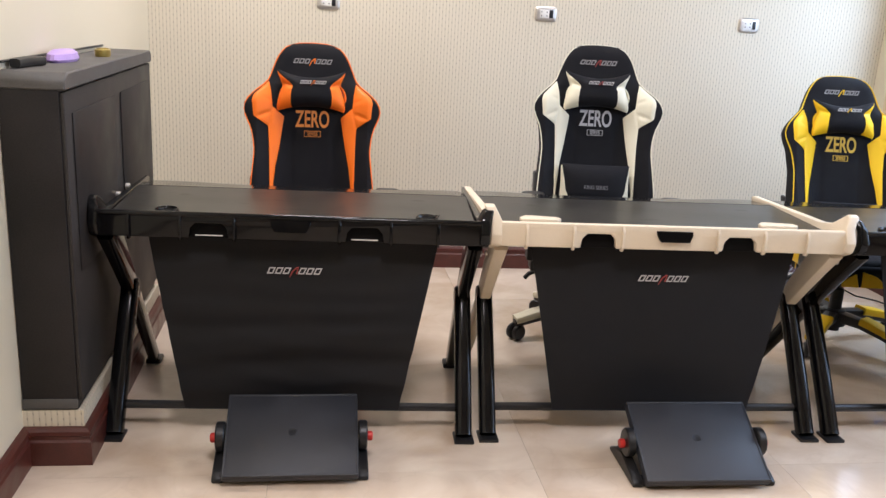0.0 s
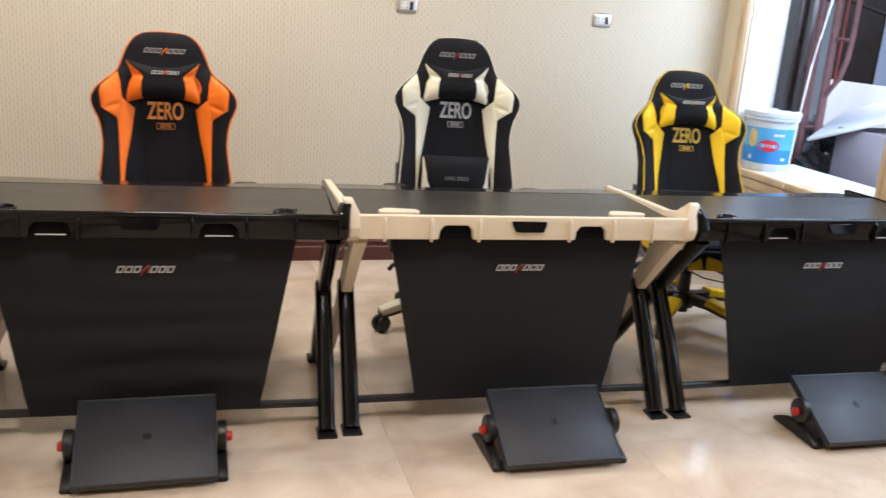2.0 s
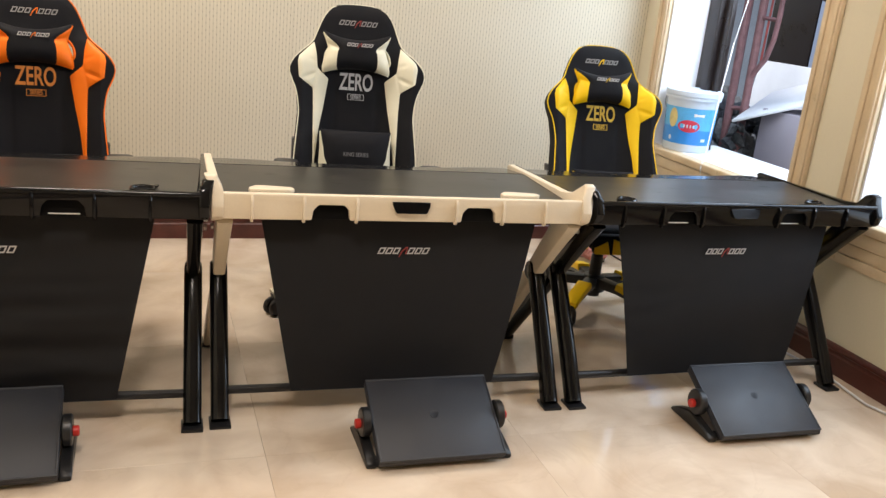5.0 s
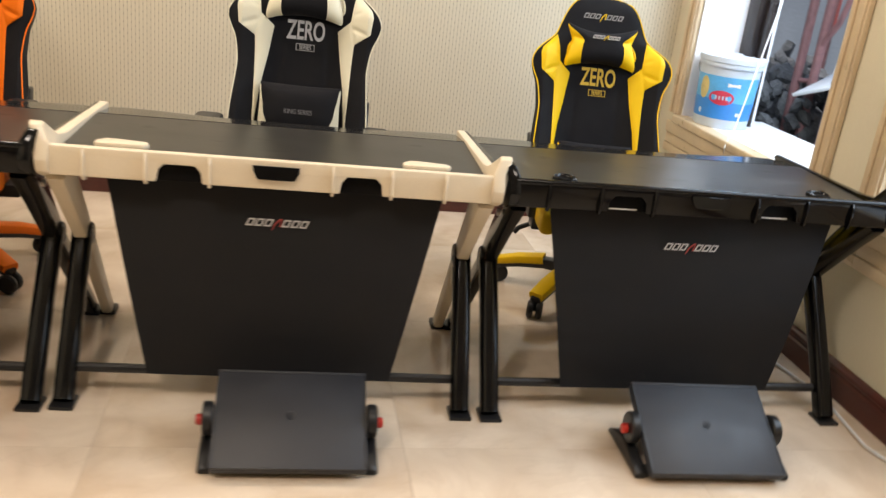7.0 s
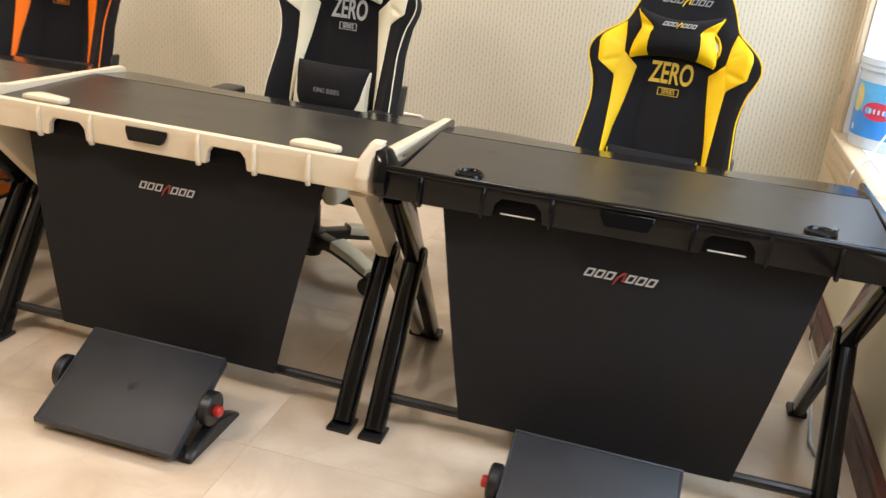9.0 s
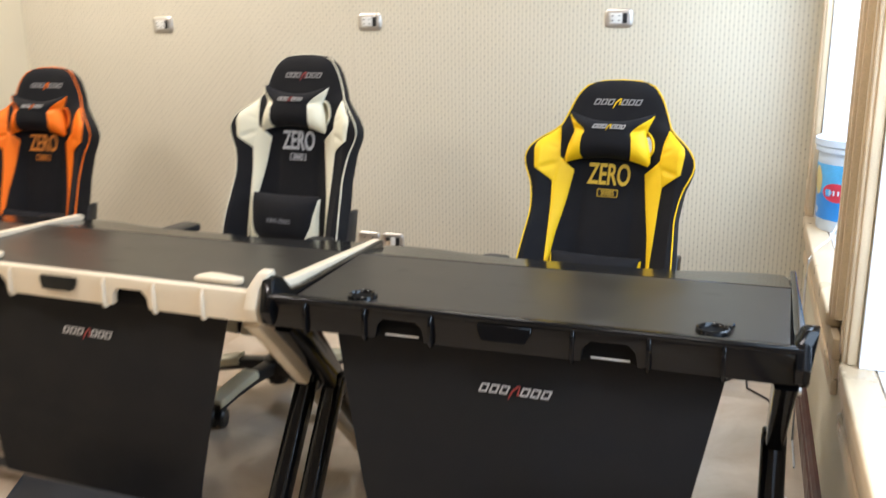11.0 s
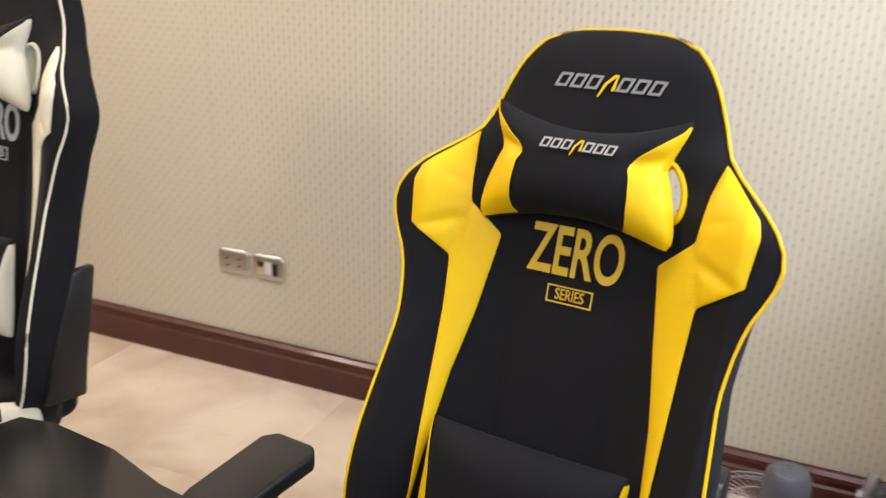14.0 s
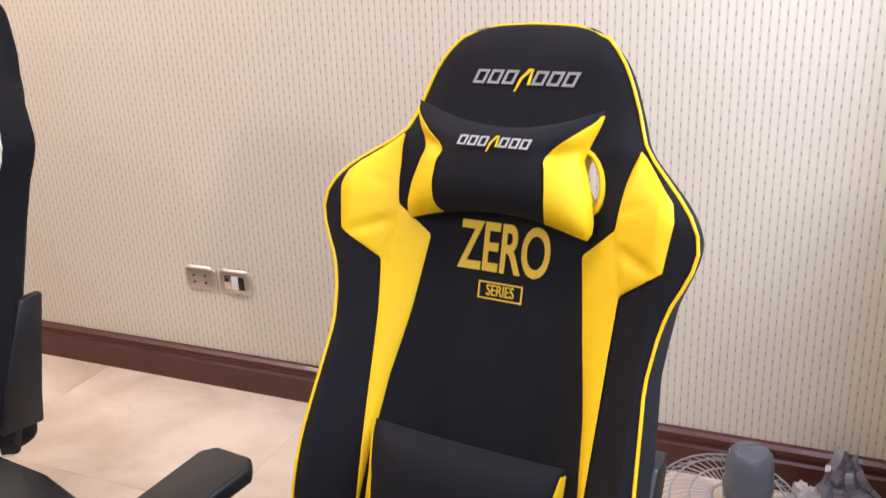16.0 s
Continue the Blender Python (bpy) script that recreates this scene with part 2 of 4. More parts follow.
M_GREYPLASTIC = surf("smoky_grey_plastic", (0.09, 0.095, 0.11), 0.3, var=0.2)
M_LABEL = surf("green_white_label", (0.42, 0.58, 0.45), 0.5, var=0.3, scale=25)
M_WIRE = surf("grey_wire", (0.35, 0.35, 0.36), 0.4, metal=0.6)
M_BAG = surf("grey_plastic_bag", (0.17, 0.165, 0.19), 0.3, var=0.3, scale=15)
M_PAPER = surf("crumpled_paper", (0.42, 0.40, 0.39), 0.7, var=0.15, scale=30)
M_PURPLE = surf("lilac_plastic", (0.46, 0.32, 0.68), 0.4)
M_GOLD = surf("old_brass", (0.35, 0.26, 0.06), 0.4, metal=0.5)
M_CORD = surf("pale_cord", (0.7, 0.7, 0.7), 0.4)
M_LANDSCAPE = surf("ground_dirt", (0.12, 0.11, 0.10), 0.9, var=0.4, scale=3)


# ---- mesh helpers ----
def link(name, bm, material, smooth=True, angle=35):
    bmesh.ops.recalc_face_normals(bm, faces=bm.faces)
    me = bpy.data.meshes.new(name)
    bm.to_mesh(me)
    bm.free()
    me.materials.append(material)
    if smooth:
        me.shade_smooth()
        me.set_sharp_from_angle(angle=radians(angle))
    return new(name, me)


def part(name, bm, material, parent, label="", **kw):
    ob = link(name, bm, material, **kw)
    ob.parent = parent
    if label:
        ob["label"] = label
    return ob


def thing(name, at, label, category, group="", rz=0.0):
    ob = new(name)
    ob.matrix_world = pose(*at, 0, 0, rz)
    ob.empty_display_size = 0.1
    return tagged(ob, label, category, group)


def struct(name, bm, material, label="", **kw):
    return tagged(link(name, bm, material, **kw), label, "", "", "structure")


def box(x0, x1, y0, y1, z0, z1, bevel=0.0, seg=2, bm=None):
    made = bmesh.new()
    bmesh.ops.create_cube(made, size=1)
    for v in made.verts:
        v.co = Vector(((x0 + x1) / 2 + v.co.x * (x1 - x0), (y0 + y1) / 2 + v.co.y * (y1 - y0), (z0 + z1) / 2 + v.co.z * (z1 - z0)))
    if bevel:
        bmesh.ops.bevel(made, geom=made.edges[:], offset=bevel, segments=seg, affect="EDGES", profile=0.5)
    return merged(bm, made)


def merged(bm, made):
    if bm is None:
        return made
    me = bpy.data.meshes.new("tmp")
    made.to_mesh(me)
    made.free()
    bm.from_mesh(me)
    bpy.data.meshes.remove(me)
    return bm


def prism(poly, axis, a, b, bevel=0.0, bm=None, seg=1):
    """A polygon drawn in the two other axes (in order), thick from a to b along axis."""
    made = bmesh.new()

    def at(p, d):
        return {"x": (d, p[0], p[1]), "y": (p[0], d, p[1]), "z": (p[0], p[1], d)}[axis]
    lo, hi = [made.verts.new(at(p, a)) for p in poly], [made.verts.new(at(p, b)) for p in poly]
    made.faces.new(lo)
    made.faces.new(hi[::-1])
    k = len(poly)
    for i in range(k):
        made.faces.new((lo[i], hi[i], hi[(i + 1) % k], lo[(i + 1) % k]))
    bmesh.ops.recalc_face_normals(made, faces=made.faces)
    if bevel:
        bmesh.ops.bevel(made, geom=made.edges[:], offset=bevel, segments=seg, affect="EDGES", profile=0.5)
    return merged(bm, made)


def sweep(points, section, bm=None, closed=False, up=(0, 0, 1)):
    """A section, given as functions of the share of the length, swept along points. section(f) -> list of (side, up)."""
    made = bmesh.new()
    pts = [Vector(p) for p in points]
    rings = []
    k = len(pts)
    for i, p in enumerate(pts):
        if closed:
            d = pts[(i + 1) % k] - pts[i - 1]
        else:
            d = pts[min(i + 1, k - 1)] - pts[max(i - 1, 0)]
        d.normalize()
        u = Vector(up)
        if abs(d.dot(u)) > 0.97:
            u = Vector((0, 1, 0)) if abs(d.y) < 0.9 else Vector((1, 0, 0))
        side = d.cross(u).normalized()
        top = side.cross(d).normalized()
        rings.append([made.verts.new(p + side * a + top * b) for a, b in section(i / max(1, k - 1))])
    s = len(rings[0])
    for i in range(k if closed else k - 1):
        r0, r1 = rings[i], rings[(i + 1) % k]
        for j in range(s):
            made.faces.new((r0[j], r0[(j + 1) % s], r1[(j + 1) % s], r1[j]))
    if not closed:
        made.faces.new(rings[0][::-1])
        made.faces.new(rings[-1])
    return merged(bm, made)


def ring(r, seg=10, sy=1.0):
    return [(r * math.cos(2 * math.pi * i / seg), r * sy * math.sin(2 * math.pi * i / seg)) for i in range(seg)]


def tube(points, r, seg=10, bm=None, closed=False):
    sec = ring(r, seg)
    return sweep(points, lambda f: sec, bm, closed)


def rrect(w, h, r=0.008):
    out = []
    for cx, cy, a0 in ((w / 2 - r, h / 2 - r, 0), (-w / 2 + r, h / 2 - r, 90), (-w / 2 + r, -h / 2 + r, 180), (w / 2 - r, -h / 2 + r, 270)):
        for a in (0, 45, 90):
            out.append((cx + r * math.cos(radians(a0 + a)), cy + r * math.sin(radians(a0 + a))))
    return out


def lathe(profile, seg=28, bm=None, m=None, sx=1.0):
    """A profile of (radius, height) turned about z, then placed by m."""
    made = bmesh.new()
    rows = []
    for r, z in profile:
        if r < 1e-6:
            rows.append([made.verts.new((0, 0, z))])
        else:
            rows.append([made.verts.new((sx * r * math.cos(2 * math.pi * i / seg), r * math.sin(2 * math.pi * i / seg), z)) for i in range(seg)])
    for r0, r1 in zip(rows, rows[1:]):
        for j in range(seg):
            q = [r0[j % len(r0)], r0[(j + 1) % len(r0)], r1[(j + 1) % len(r1)], r1[j % len(r1)]]
            q = list(dict.fromkeys(q))
            if len(q) > 2:
                made.faces.new(q)
    if m is not None:
        bmesh.ops.transform(made, matrix=m, verts=made.verts)
    return merged(bm, made)


def disc_x(x0, x1, y, z, r, seg=24, bev=0.004, bm=None):
    """A flat round disc with its axle along x."""
    h = x1 - x0
    return lathe([(0, 0), (r - bev, 0), (r, bev), (r, h - bev), (r - bev, h), (0, h)], seg, bm, pose(x0, y, z, 0, 90, 0))


def sheet(fn, nu, nv, thick=0.0, bm=None):
    """A surface fn(i / nu, j / nv) -> point, with thickness against its normal."""
    made = bmesh.new()
    g = [[made.verts.new(fn(i / nu, j / nv)) for i in range(nu + 1)] for j in range(nv + 1)]
    for j in range(nv):
        for i in range(nu):
            made.faces.new((g[j][i], g[j][i + 1], g[j + 1][i + 1], g[j + 1][i]))
    if thick:
        bmesh.ops.recalc_face_normals(made, faces=made.faces)
        bmesh.ops.solidify(made, geom=made.faces[:], thickness=thick)
    return merged(bm, made)


def lerp(table, x):
    if x <= table[0][0]:
        return table[0][1]
    for (a, p), (b, q) in zip(table, table[1:]):
        if x <= b:
            return p + (q - p) * (x - a) / (b - a)
    return table[-1][1]


def text_mesh(name, words, size, material, parent, m, stretch=1.0, depth=0.0012, bold=0.0, label=""):
    cu = bpy.data.curves.new(name, "FONT")
    cu.body, cu.size, cu.extrude, cu.offset = words, size, depth, bold
    cu.align_x, cu.align_y = "CENTER", "CENTER"
    tmp = bpy.data.objects.new(name, cu)
    scene.collection.objects.link(tmp)
    dg = bpy.context.evaluated_depsgraph_get()
    dg.update()
    me = bpy.data.meshes.new_from_object(tmp.evaluated_get(dg))
    bpy.data.objects.remove(tmp)
    me.transform(m @ Matrix.Diagonal((stretch, 1, 1, 1)))
    me.materials.clear()
    me.materials.append(material)
    ob = new(name, me)
    ob.parent = parent
    if label:
        ob["label"] = label
    return ob


def plain_mark(parent, m, width, accent, name="maker_mark", base=None):
    """A maker's mark as plain slanted bars with one accent stroke."""
    bm, h = bmesh.new(), width * 0.125
    cell = width / 7.0

    def bar(x0, x1, z0, z1, into):
        k = 0.45
        prism([(x0 + z0 * k, z0), (x1 + z0 * k, z0), (x1 + z1 * k, z1), (x0 + z1 * k, z1)], "y", -0.0012, 0.0005, bm=into)
    for i in (0, 1, 2, 4, 5, 6):
        x0 = -width / 2 + i * cell + cell * 0.07
        x1 = x0 + cell * 0.80
        bar(x0, x1, h * 0.32, h * 0.50, bm)
        bar(x0, x1, -h * 0.50, -h * 0.32, bm)
        bar(x0, x0 + cell * 0.17, -h * 0.32, h * 0.32, bm)
        bar(x1 - cell * 0.17, x1, -h * 0.32, h * 0.32, bm)
    bmesh.ops.transform(bm, matrix=m, verts=bm.verts)
    mark = part(name, bm, base or M_LOGO, parent, "pale embroidered maker's mark", smooth=False)
    bm = bmesh.new()
    x0 = -width / 2 + 3 * cell
    prism([(x0 - cell * 0.22, -h * 1.0), (x0 - cell * 0.12, -h * 1.0), (x0 + cell * 0.30, -h * 0.1), (x0 + cell * 1.0, h * 0.62), (x0 + cell * 0.72, h * 0.62), (x0 + cell * 0.12, -h * 0.05)], "y", -0.0014, 0.0005, bm=bm)
    prism([(x0 + cell * 0.62, -h * 0.5), (x0 + cell * 0.82, -h * 0.5), (x0 + cell * 1.0, h * 0.60), (x0 + cell * 0.88, h * 0.50)], "y", -0.0016, 0.0005, bm=bm)
    bmesh.ops.transform(bm, matrix=m, verts=bm.verts)
    mark["kind"] = "stuff"
    part("accent_stroke", bm, accent, mark, "coloured slanted stroke", smooth=False)


# ---- the room ----
XW, XE, YN, YS, ZC = -0.84, 2.975, 4.427, -5.6, 2.9
T = 0.38
WIN = ((3.06, 4.19), (1.45, 2.67))
ZS, ZH = 0.612, 2.35

bm = box(XW - T, XE + T, YS - T, YN + T, -0.12, -0.012)
floor_slab = struct("floor", bm, M_GROUT, "polished cream marble tiled floor", smooth=False)
struct("wall_north", box(XW - T, XE + T, YN, YN + T, -0.01, ZC), M_WALLPAPER, "cream wallpaper with dashed pinstripes", smooth=False)
struct("wall_south", box(XW - T, XE + T, YS - T, YS, -0.01, ZC), M_WALL, "plain cream wall", smooth=False)
struct("wall_west", box(XW - T, XW, YS, YN, -0.01, ZC), M_WALL, "plain cream wall", smooth=False)
struct("ceiling", box(XW - T, XE + T, YS - T, YN + T, ZC, ZC + 0.15), M_CEIL, "white painted ceiling", smooth=False)
bm = bmesh.new()
for y0, y1 in ((YS, 1.45), (2.67, 3.06), (4.19, YN)):
    box(XE, XE + T, y0, y1, -0.01, ZC, bm=bm)
for y0, y1 in WIN:
    box(XE, XE + T, y0, y1, -0.01, ZS - 0.03, bm=bm)
    box(XE, XE + T, y0, y1, ZH, ZC, bm=bm)
struct("wall_east", bm, M_WALL, "plain cream wall with two window openings", smooth=False)


def skirting(name, pts, label="dark red wooden baseboard"):
    """A moulded baseboard along a line; the profile steps out towards the room on its left."""
    prof = [(0.0, 0.0), (0.022, 0.0), (0.022, 0.074), (0.017, 0.080), (0.017, 0.091), (0.021, 0.095), (0.019, 0.106), (0.010, 0.114), (0.0, 0.116)]
    made = bmesh.new()
    v = [Vector((*p, 0)) for p in pts]
    rows = []
    for i, p in enumerate(v):
        n0 = (v[i] - v[i - 1]).normalized() if i else None
        n1 = (v[i + 1] - v[i]).normalized() if i < len(v) - 1 else None
        a = Vector((-n0.y, n0.x, 0)) if n0 else None
        b = Vector((-n1.y, n1.x, 0)) if n1 else None
        if a and b:
            o = (a + b) / (1 + a.dot(b))
        else:
            o = a or b
        rows.append([made.verts.new(p + o * d + Vector((0, 0, z))) for d, z in prof])
    for r0, r1 in zip(rows, rows[1:]):
        for j in range(len(prof) - 1):
            made.faces.new((r0[j], r0[j + 1], r1[j + 1], r1[j]))
    return struct(name, made, M_MAHOG, label, angle=25)


JX, JY0, JY1 = -0.672, 2.387, 3.56
# the low wall that steps out below the wall cabinet
struct("wall_ledge", box(XW, JX, JY0, JY1, 0.0, 0.166), M_WALLPAPER, "low wallpapered ledge below the cabinet", smooth=False)
skirting("baseboard", [(XE, YS), (XE, YN), (XW, YN), (XW, JY1), (JX, JY1), (JX, JY0), (XW, JY0), (XW, YS)])


def window(i, y0, y1):
    m = y1 - y0
    bm = box(XE - 0.035, XE + 0.035, y0 - 0.02, y1 + 0.02, ZS - 0.028, ZS + 0.012, 0.008, 3)
    sill = part("window_sill", bm, M_TRAV, None, "moulded cream stone window sill")
    del sill["label"]
    win = tagged(new("window_%d" % i), "open window with cream stone casing", "", "", "structure")
    win.matrix_world = pose(XE, (y0 + y1) / 2, ZS)
    inv = win.matrix_world.inverted()
    made = [(sill, None)]
    sill["label"] = "moulded cream stone window sill"
    bm = box(XE - 0.022, XE - 0.001, y0 - 0.10, y1 + 0.10, ZS - 0.085, ZS - 0.030, 0.006, 2)
    box(XE - 0.012, XE - 0.001, y0 - 0.10, y1 + 0.10, ZS - 0.135, ZS - 0.087, 0.004, 2, bm=bm)
    box(XE - 0.017, XE - 0.001, y0 - 0.10, y1 + 0.10, ZS - 0.178, ZS - 0.137, 0.005, 2, bm=bm)
    made.append((link("apron", bm, M_TRAV), "cream stone apron moulding"))
    made.append((link("sill_board", box(XE + 0.036, XE + T + 0.05, y0 + 0.003, y1 - 0.003, ZS - 0.028, ZS + 0.0115, 0.003), M_SILL), "white dusty sill board"))
    for y in (y0 - 0.095, y1):
        bm = box(XE - 0.022, XE - 0.001, y, y + 0.095, ZS + 0.0125, ZH + 0.1, 0.005, 2)
        box(XE - 0.030, XE - 0.020, y + 0.01, y + 0.03, ZS + 0.0125, ZH + 0.09, 0.004, 2, bm=bm)
        box(XE - 0.030, XE - 0.020, y + 0.06, y + 0.085, ZS + 0.0125, ZH + 0.09, 0.004, 2, bm=bm)
        made.append((link("casing", bm, M_TRAV), "veined cream stone casing"))
    made.append((link("casing", box(XE - 0.022, XE - 0.001, y0, y1, ZH, ZH + 0.095, 0.005, 2), M_TRAV), "veined cream stone casing"))
    for y in (y0 + 0.001, y1 - 0.011):
        made.append((link("reveal", box(XE + 0.001, XE + T, y, y + 0.010, ZS + 0.0125, ZH - 0.001), M_REVEAL, smooth=False), "white plaster reveal"))
    x = XE + 0.215
    bm = bmesh.new()
    for y, w in ((y0 + 0.012, 0.06), (y1 - 0.112, 0.10)):
        box(x, x + 0.075, y, y + w, ZS + 0.0125, ZH - 0.002, 0.008, 2, bm=bm)
        box(x + 0.03, x + 0.06, y + (0.06 if y < (y0 + y1) / 2 else -0.06), y + (0.09 if y < (y0 + y1) / 2 else 0.0), ZS + 0.0125, ZH - 0.002, 0.004, 2, bm=bm)
    box(x, x + 0.10, y0 + 0.073, y1 - 0.113, ZH - 0.07, ZH - 0.002, 0.006, 2, bm=bm)
    made.append((link("window_frame", bm, M_FRAME), "dark brown metal window frame"))
    for ob, lab in made:
        ob.parent = win
        ob.matrix_parent_inverse = inv
        if lab:
            ob["label"] = lab


for i, (y0, y1) in enumerate(WIN):
    window(i + 1, y0, y1)

# outside
struct("ground", box(XE + T + 0.06, 60, -40, 45, 0.2, 0.42), M_LANDSCAPE, "bare building-site ground", smooth=False)
far_wall = tagged(link("backdrop", box(6.4, 6.6, -4, 14, 0.42, 4.2), M_GREYWALL, smooth=False), "grey rendered wall across the yard", "", "", "structure")
# flat dark box put in for the dark of an opening across the yard
part("shutter", box(6.36, 6.398, 6.98, 7.62, 0.42, 3.0, 0.004), M_FRAME, far_wall, "dark panel standing in for an opening in the far wall")
part("pale_panel", box(6.36, 6.398, 5.4, 6.96, 0.42, 3.4, 0.004), M_PALEBLUE, far_wall, "pale blue painted wall panel")


# ---- desks ----
def desk(cx, cy, turn, trim, label, wrinkle):
    d = thing("gaming_desk", (cx, cy, 0), label, "desk", "row of desks", turn)
    white = trim is M_CREAM
    # desktop and its rear strip
    bm = prism([(-0.554, 0.055), (0.554, 0.055), (0.571, 0.498), (-0.571, 0.498)], "z", 0.672, 0.699, 0.003)
    part("desktop", bm, M_TOP, d, "dark laminate desktop with smudges")
    bm = prism([(-0.571, 0.502), (0.571, 0.502), (0.574, 0.62), (0.562, 0.690), (0.51, 0.700), (0.40, 0.678), (0.30, 0.640), (0.20, 0.628), (-0.20, 0.632), (-0.30, 0.650), (-0.40, 0.685), (-0.51, 0.700), (-0.562, 0.690), (-0.574, 0.62)], "z", 0.674, 0.6985, 0.003)
    for v in bm.verts:
        v.co.z -= 0.115 * max(0, v.co.y - 0.505)
    part("rear_strip", bm, M_STRIP, d, "glossy dark rear strip")
    # front lip with finger notches
    zt, zb = 0.728, 0.652
    out = [(-0.585, zb), (-0.304, zb), (-0.300, zb + 0.03), (-0.285, zb + 0.046), (-0.21, zb + 0.046), (-0.195, zb + 0.03), (-0.191, zb), (0.154, zb),
           (0.158, zb + 0.03), (0.172, zb + 0.046), (0.247, zb + 0.046), (0.262, zb + 0.03), (0.266, zb), (0.585, zb), (0.585, zt - 0.01), (0.57, zt), (-0.57, zt), (-0.585, zt - 0.01)]
    bm = prism(out, "y", -0.008, 0.014, 0.004, seg=3)
    lip = part("front_lip", bm, trim, d)
    bm = prism([(0.0145, 0.70), (0.055, 0.699), (0.075, 0.7015), (0.060, 0.712), (0.0145, 0.727)], "x", -0.56, 0.56, 0.002)
    part("front_rail", bm, trim, d)
    for x in (-0.475, -0.328, -0.173, 0.135, 0.288, 0.43):
        bm = prism([(0.0, zb - 0.008), (-0.014, zb - 0.006), (-0.021, zb + 0.01), (-0.018, zt - 0.02), (-0.0085, zt - 0.004), (0.0, zt - 0.006)], "x", x - 0.0042, x + 0.0042, 0.0015)
        part("rib", bm, trim, lip)
    if not white:
        part("edge_roll", tube([(-0.570, -0.003, 0.7225), (0.570, -0.003, 0.7225)], 0.0085, 14), trim, lip, "rounded glossy front edge")
    part("backing_rail", box(-0.55, 0.55, 0.018, 0.050, 0.648, 0.697, 0.004), M_WELL, d, "black rail behind the lip")
    if not white:
        # white strips paint the bright line of light in each notch
        for x in (-0.25, 0.21):
            part("notch_glint", box(x - 0.040, x + 0.040, 0.0155, 0.0175, 0.654, 0.6575, 0.0005), M_SOCKET, lip, "thin pale strip for the glint in the finger notch")
    bm = prism([(-0.068, 0.714), (-0.066, 0.702), (-0.056, 0.683), (-0.052, 0.681), (0.036, 0.681), (0.040, 0.683), (0.049, 0.702), (0.050, 0.714)], "y", -0.013, -0.0085, 0.0012)
    for v in bm.verts:
        if v.co.y < -0.0105:
            v.co.y -= 0.32 * (0.714 - v.co.z)
    part("badge", bm, M_BADGE, lip, "small glossy dark plate")
    # raised side wings
    for s in (-1, 1):
        prof = [(-0.026, 0.692), (-0.016, 0.660), (0.03, 0.636), (0.12, 0.650), (0.655, 0.668), (0.675, 0.690), (0.66, 0.7005), (0.16, 0.720 if white else 0.708), (0.085, 0.733 if white else 0.718), (0.060, 0.754), (0.036, 0.776 if white else 0.764), (0.012, 0.771 if white else 0.759), (-0.006, 0.735)]
        bm = prism(prof, "x", 0.554 if white else 0.558, 0.586, 0.004, seg=2)
        for v in bm.verts:
            if v.co.x < 0.570 and v.co.y > 0.06:
                v.co.x += (0.006 if white else 0.014) * min(1, (v.co.y - 0.06) / 0.60)
            if v.co.z > 0.735:
                v.co.x += 0.016 * (v.co.z - 0.735) / 0.03
            v.co.x *= s
        part("side_wing", bm, trim, d, "raised side wing with a pointed front corner")
    # cup holders
    for x in ((-0.405, 0.395) if white else (-0.393, 0.404)):
        if white:
            bm = prism([(x - 0.07, 0.098), (x + 0.05, 0.098), (x + 0.066, 0.115), (x + 0.058, 0.135), (x - 0.02, 0.150), (x - 0.05, 0.150), (x - 0.07, 0.125)], "z", 0.7005, 0.716, 0.005, seg=2)
            part("cup_holder", bm, M_CREAM, d, "ivory cup holder lid")
        else:
            bm = lathe([(0.0, 0.7012), (0.022, 0.7010), (0.029, 0.7016), (0.031, 0.7070), (0.034, 0.7100), (0.038, 0.7085), (0.0405, 0.6992)], 28, None, pose(x, 0.124, 0) @ Matrix.Diagonal((0.90, 0.90, 1, 1)))
            if x > 0:
                prism([(x + 0.022, 0.149), (x + 0.036, 0.142), (x + 0.044, 0.166), (x + 0.033, 0.170)], "z", 0.6998, 0.7085, 0.002, bm=bm)
            cup = part("cup_holder", bm, M_GLOSSBLACK, d, "glossy black cup holder ring")
            part("cup_well", lathe([(0, 0.7018), (0.020, 0.7016), (0.0285, 0.7026), (0.0285, 0.7008), (0, 0.7008)], 24, None, pose(x, 0.124, 0) @ Matrix.Diagonal((0.90, 0.90, 1, 1))), M_WELL, cup, "dark cup well")
    # legs: a straight bar from front top to rear foot, and a bent front leg
    for s in (-1, 1):
        x = s * 0.548
        pts = [(x, 0.045, 0.668), (x, 0.12, 0.580), (x, 0.30, 0.366), (x + s * 0.012, 0.59, 0.022)]
        sec = [(0.046, 0.10), (0.042, 0.085), (0.036, 0.062), (0.034, 0.048)]

        def section(f, sec=sec):
            k = min(2, int(f * 3))
            g = f * 3 - k
            a, b = sec[k], sec[k + 1]
            return rrect(a[0] + (b[0] - a[0]) * g, a[1] + (b[1] - a[1]) * g, 0.008)
        bar = part("rear_leg", sweep(pts, section), trim, d, "" if white else "black steel leg bar")
        part("rear_foot", box(x + s * 0.012 - 0.027, x + s * 0.012 + 0.027, 0.570, 0.630, 0.0, 0.02, 0.005), M_SATINBLACK, bar, "black rubber foot")
        pts = [(x, 0.268, 0.418), (x, 0.25, 0.392), (x, 0.17, 0.272), (x, 0.095, 0.155), (x, 0.045, 0.075), (x, 0.014, 0.022), (x, 0.004, 0.010)]
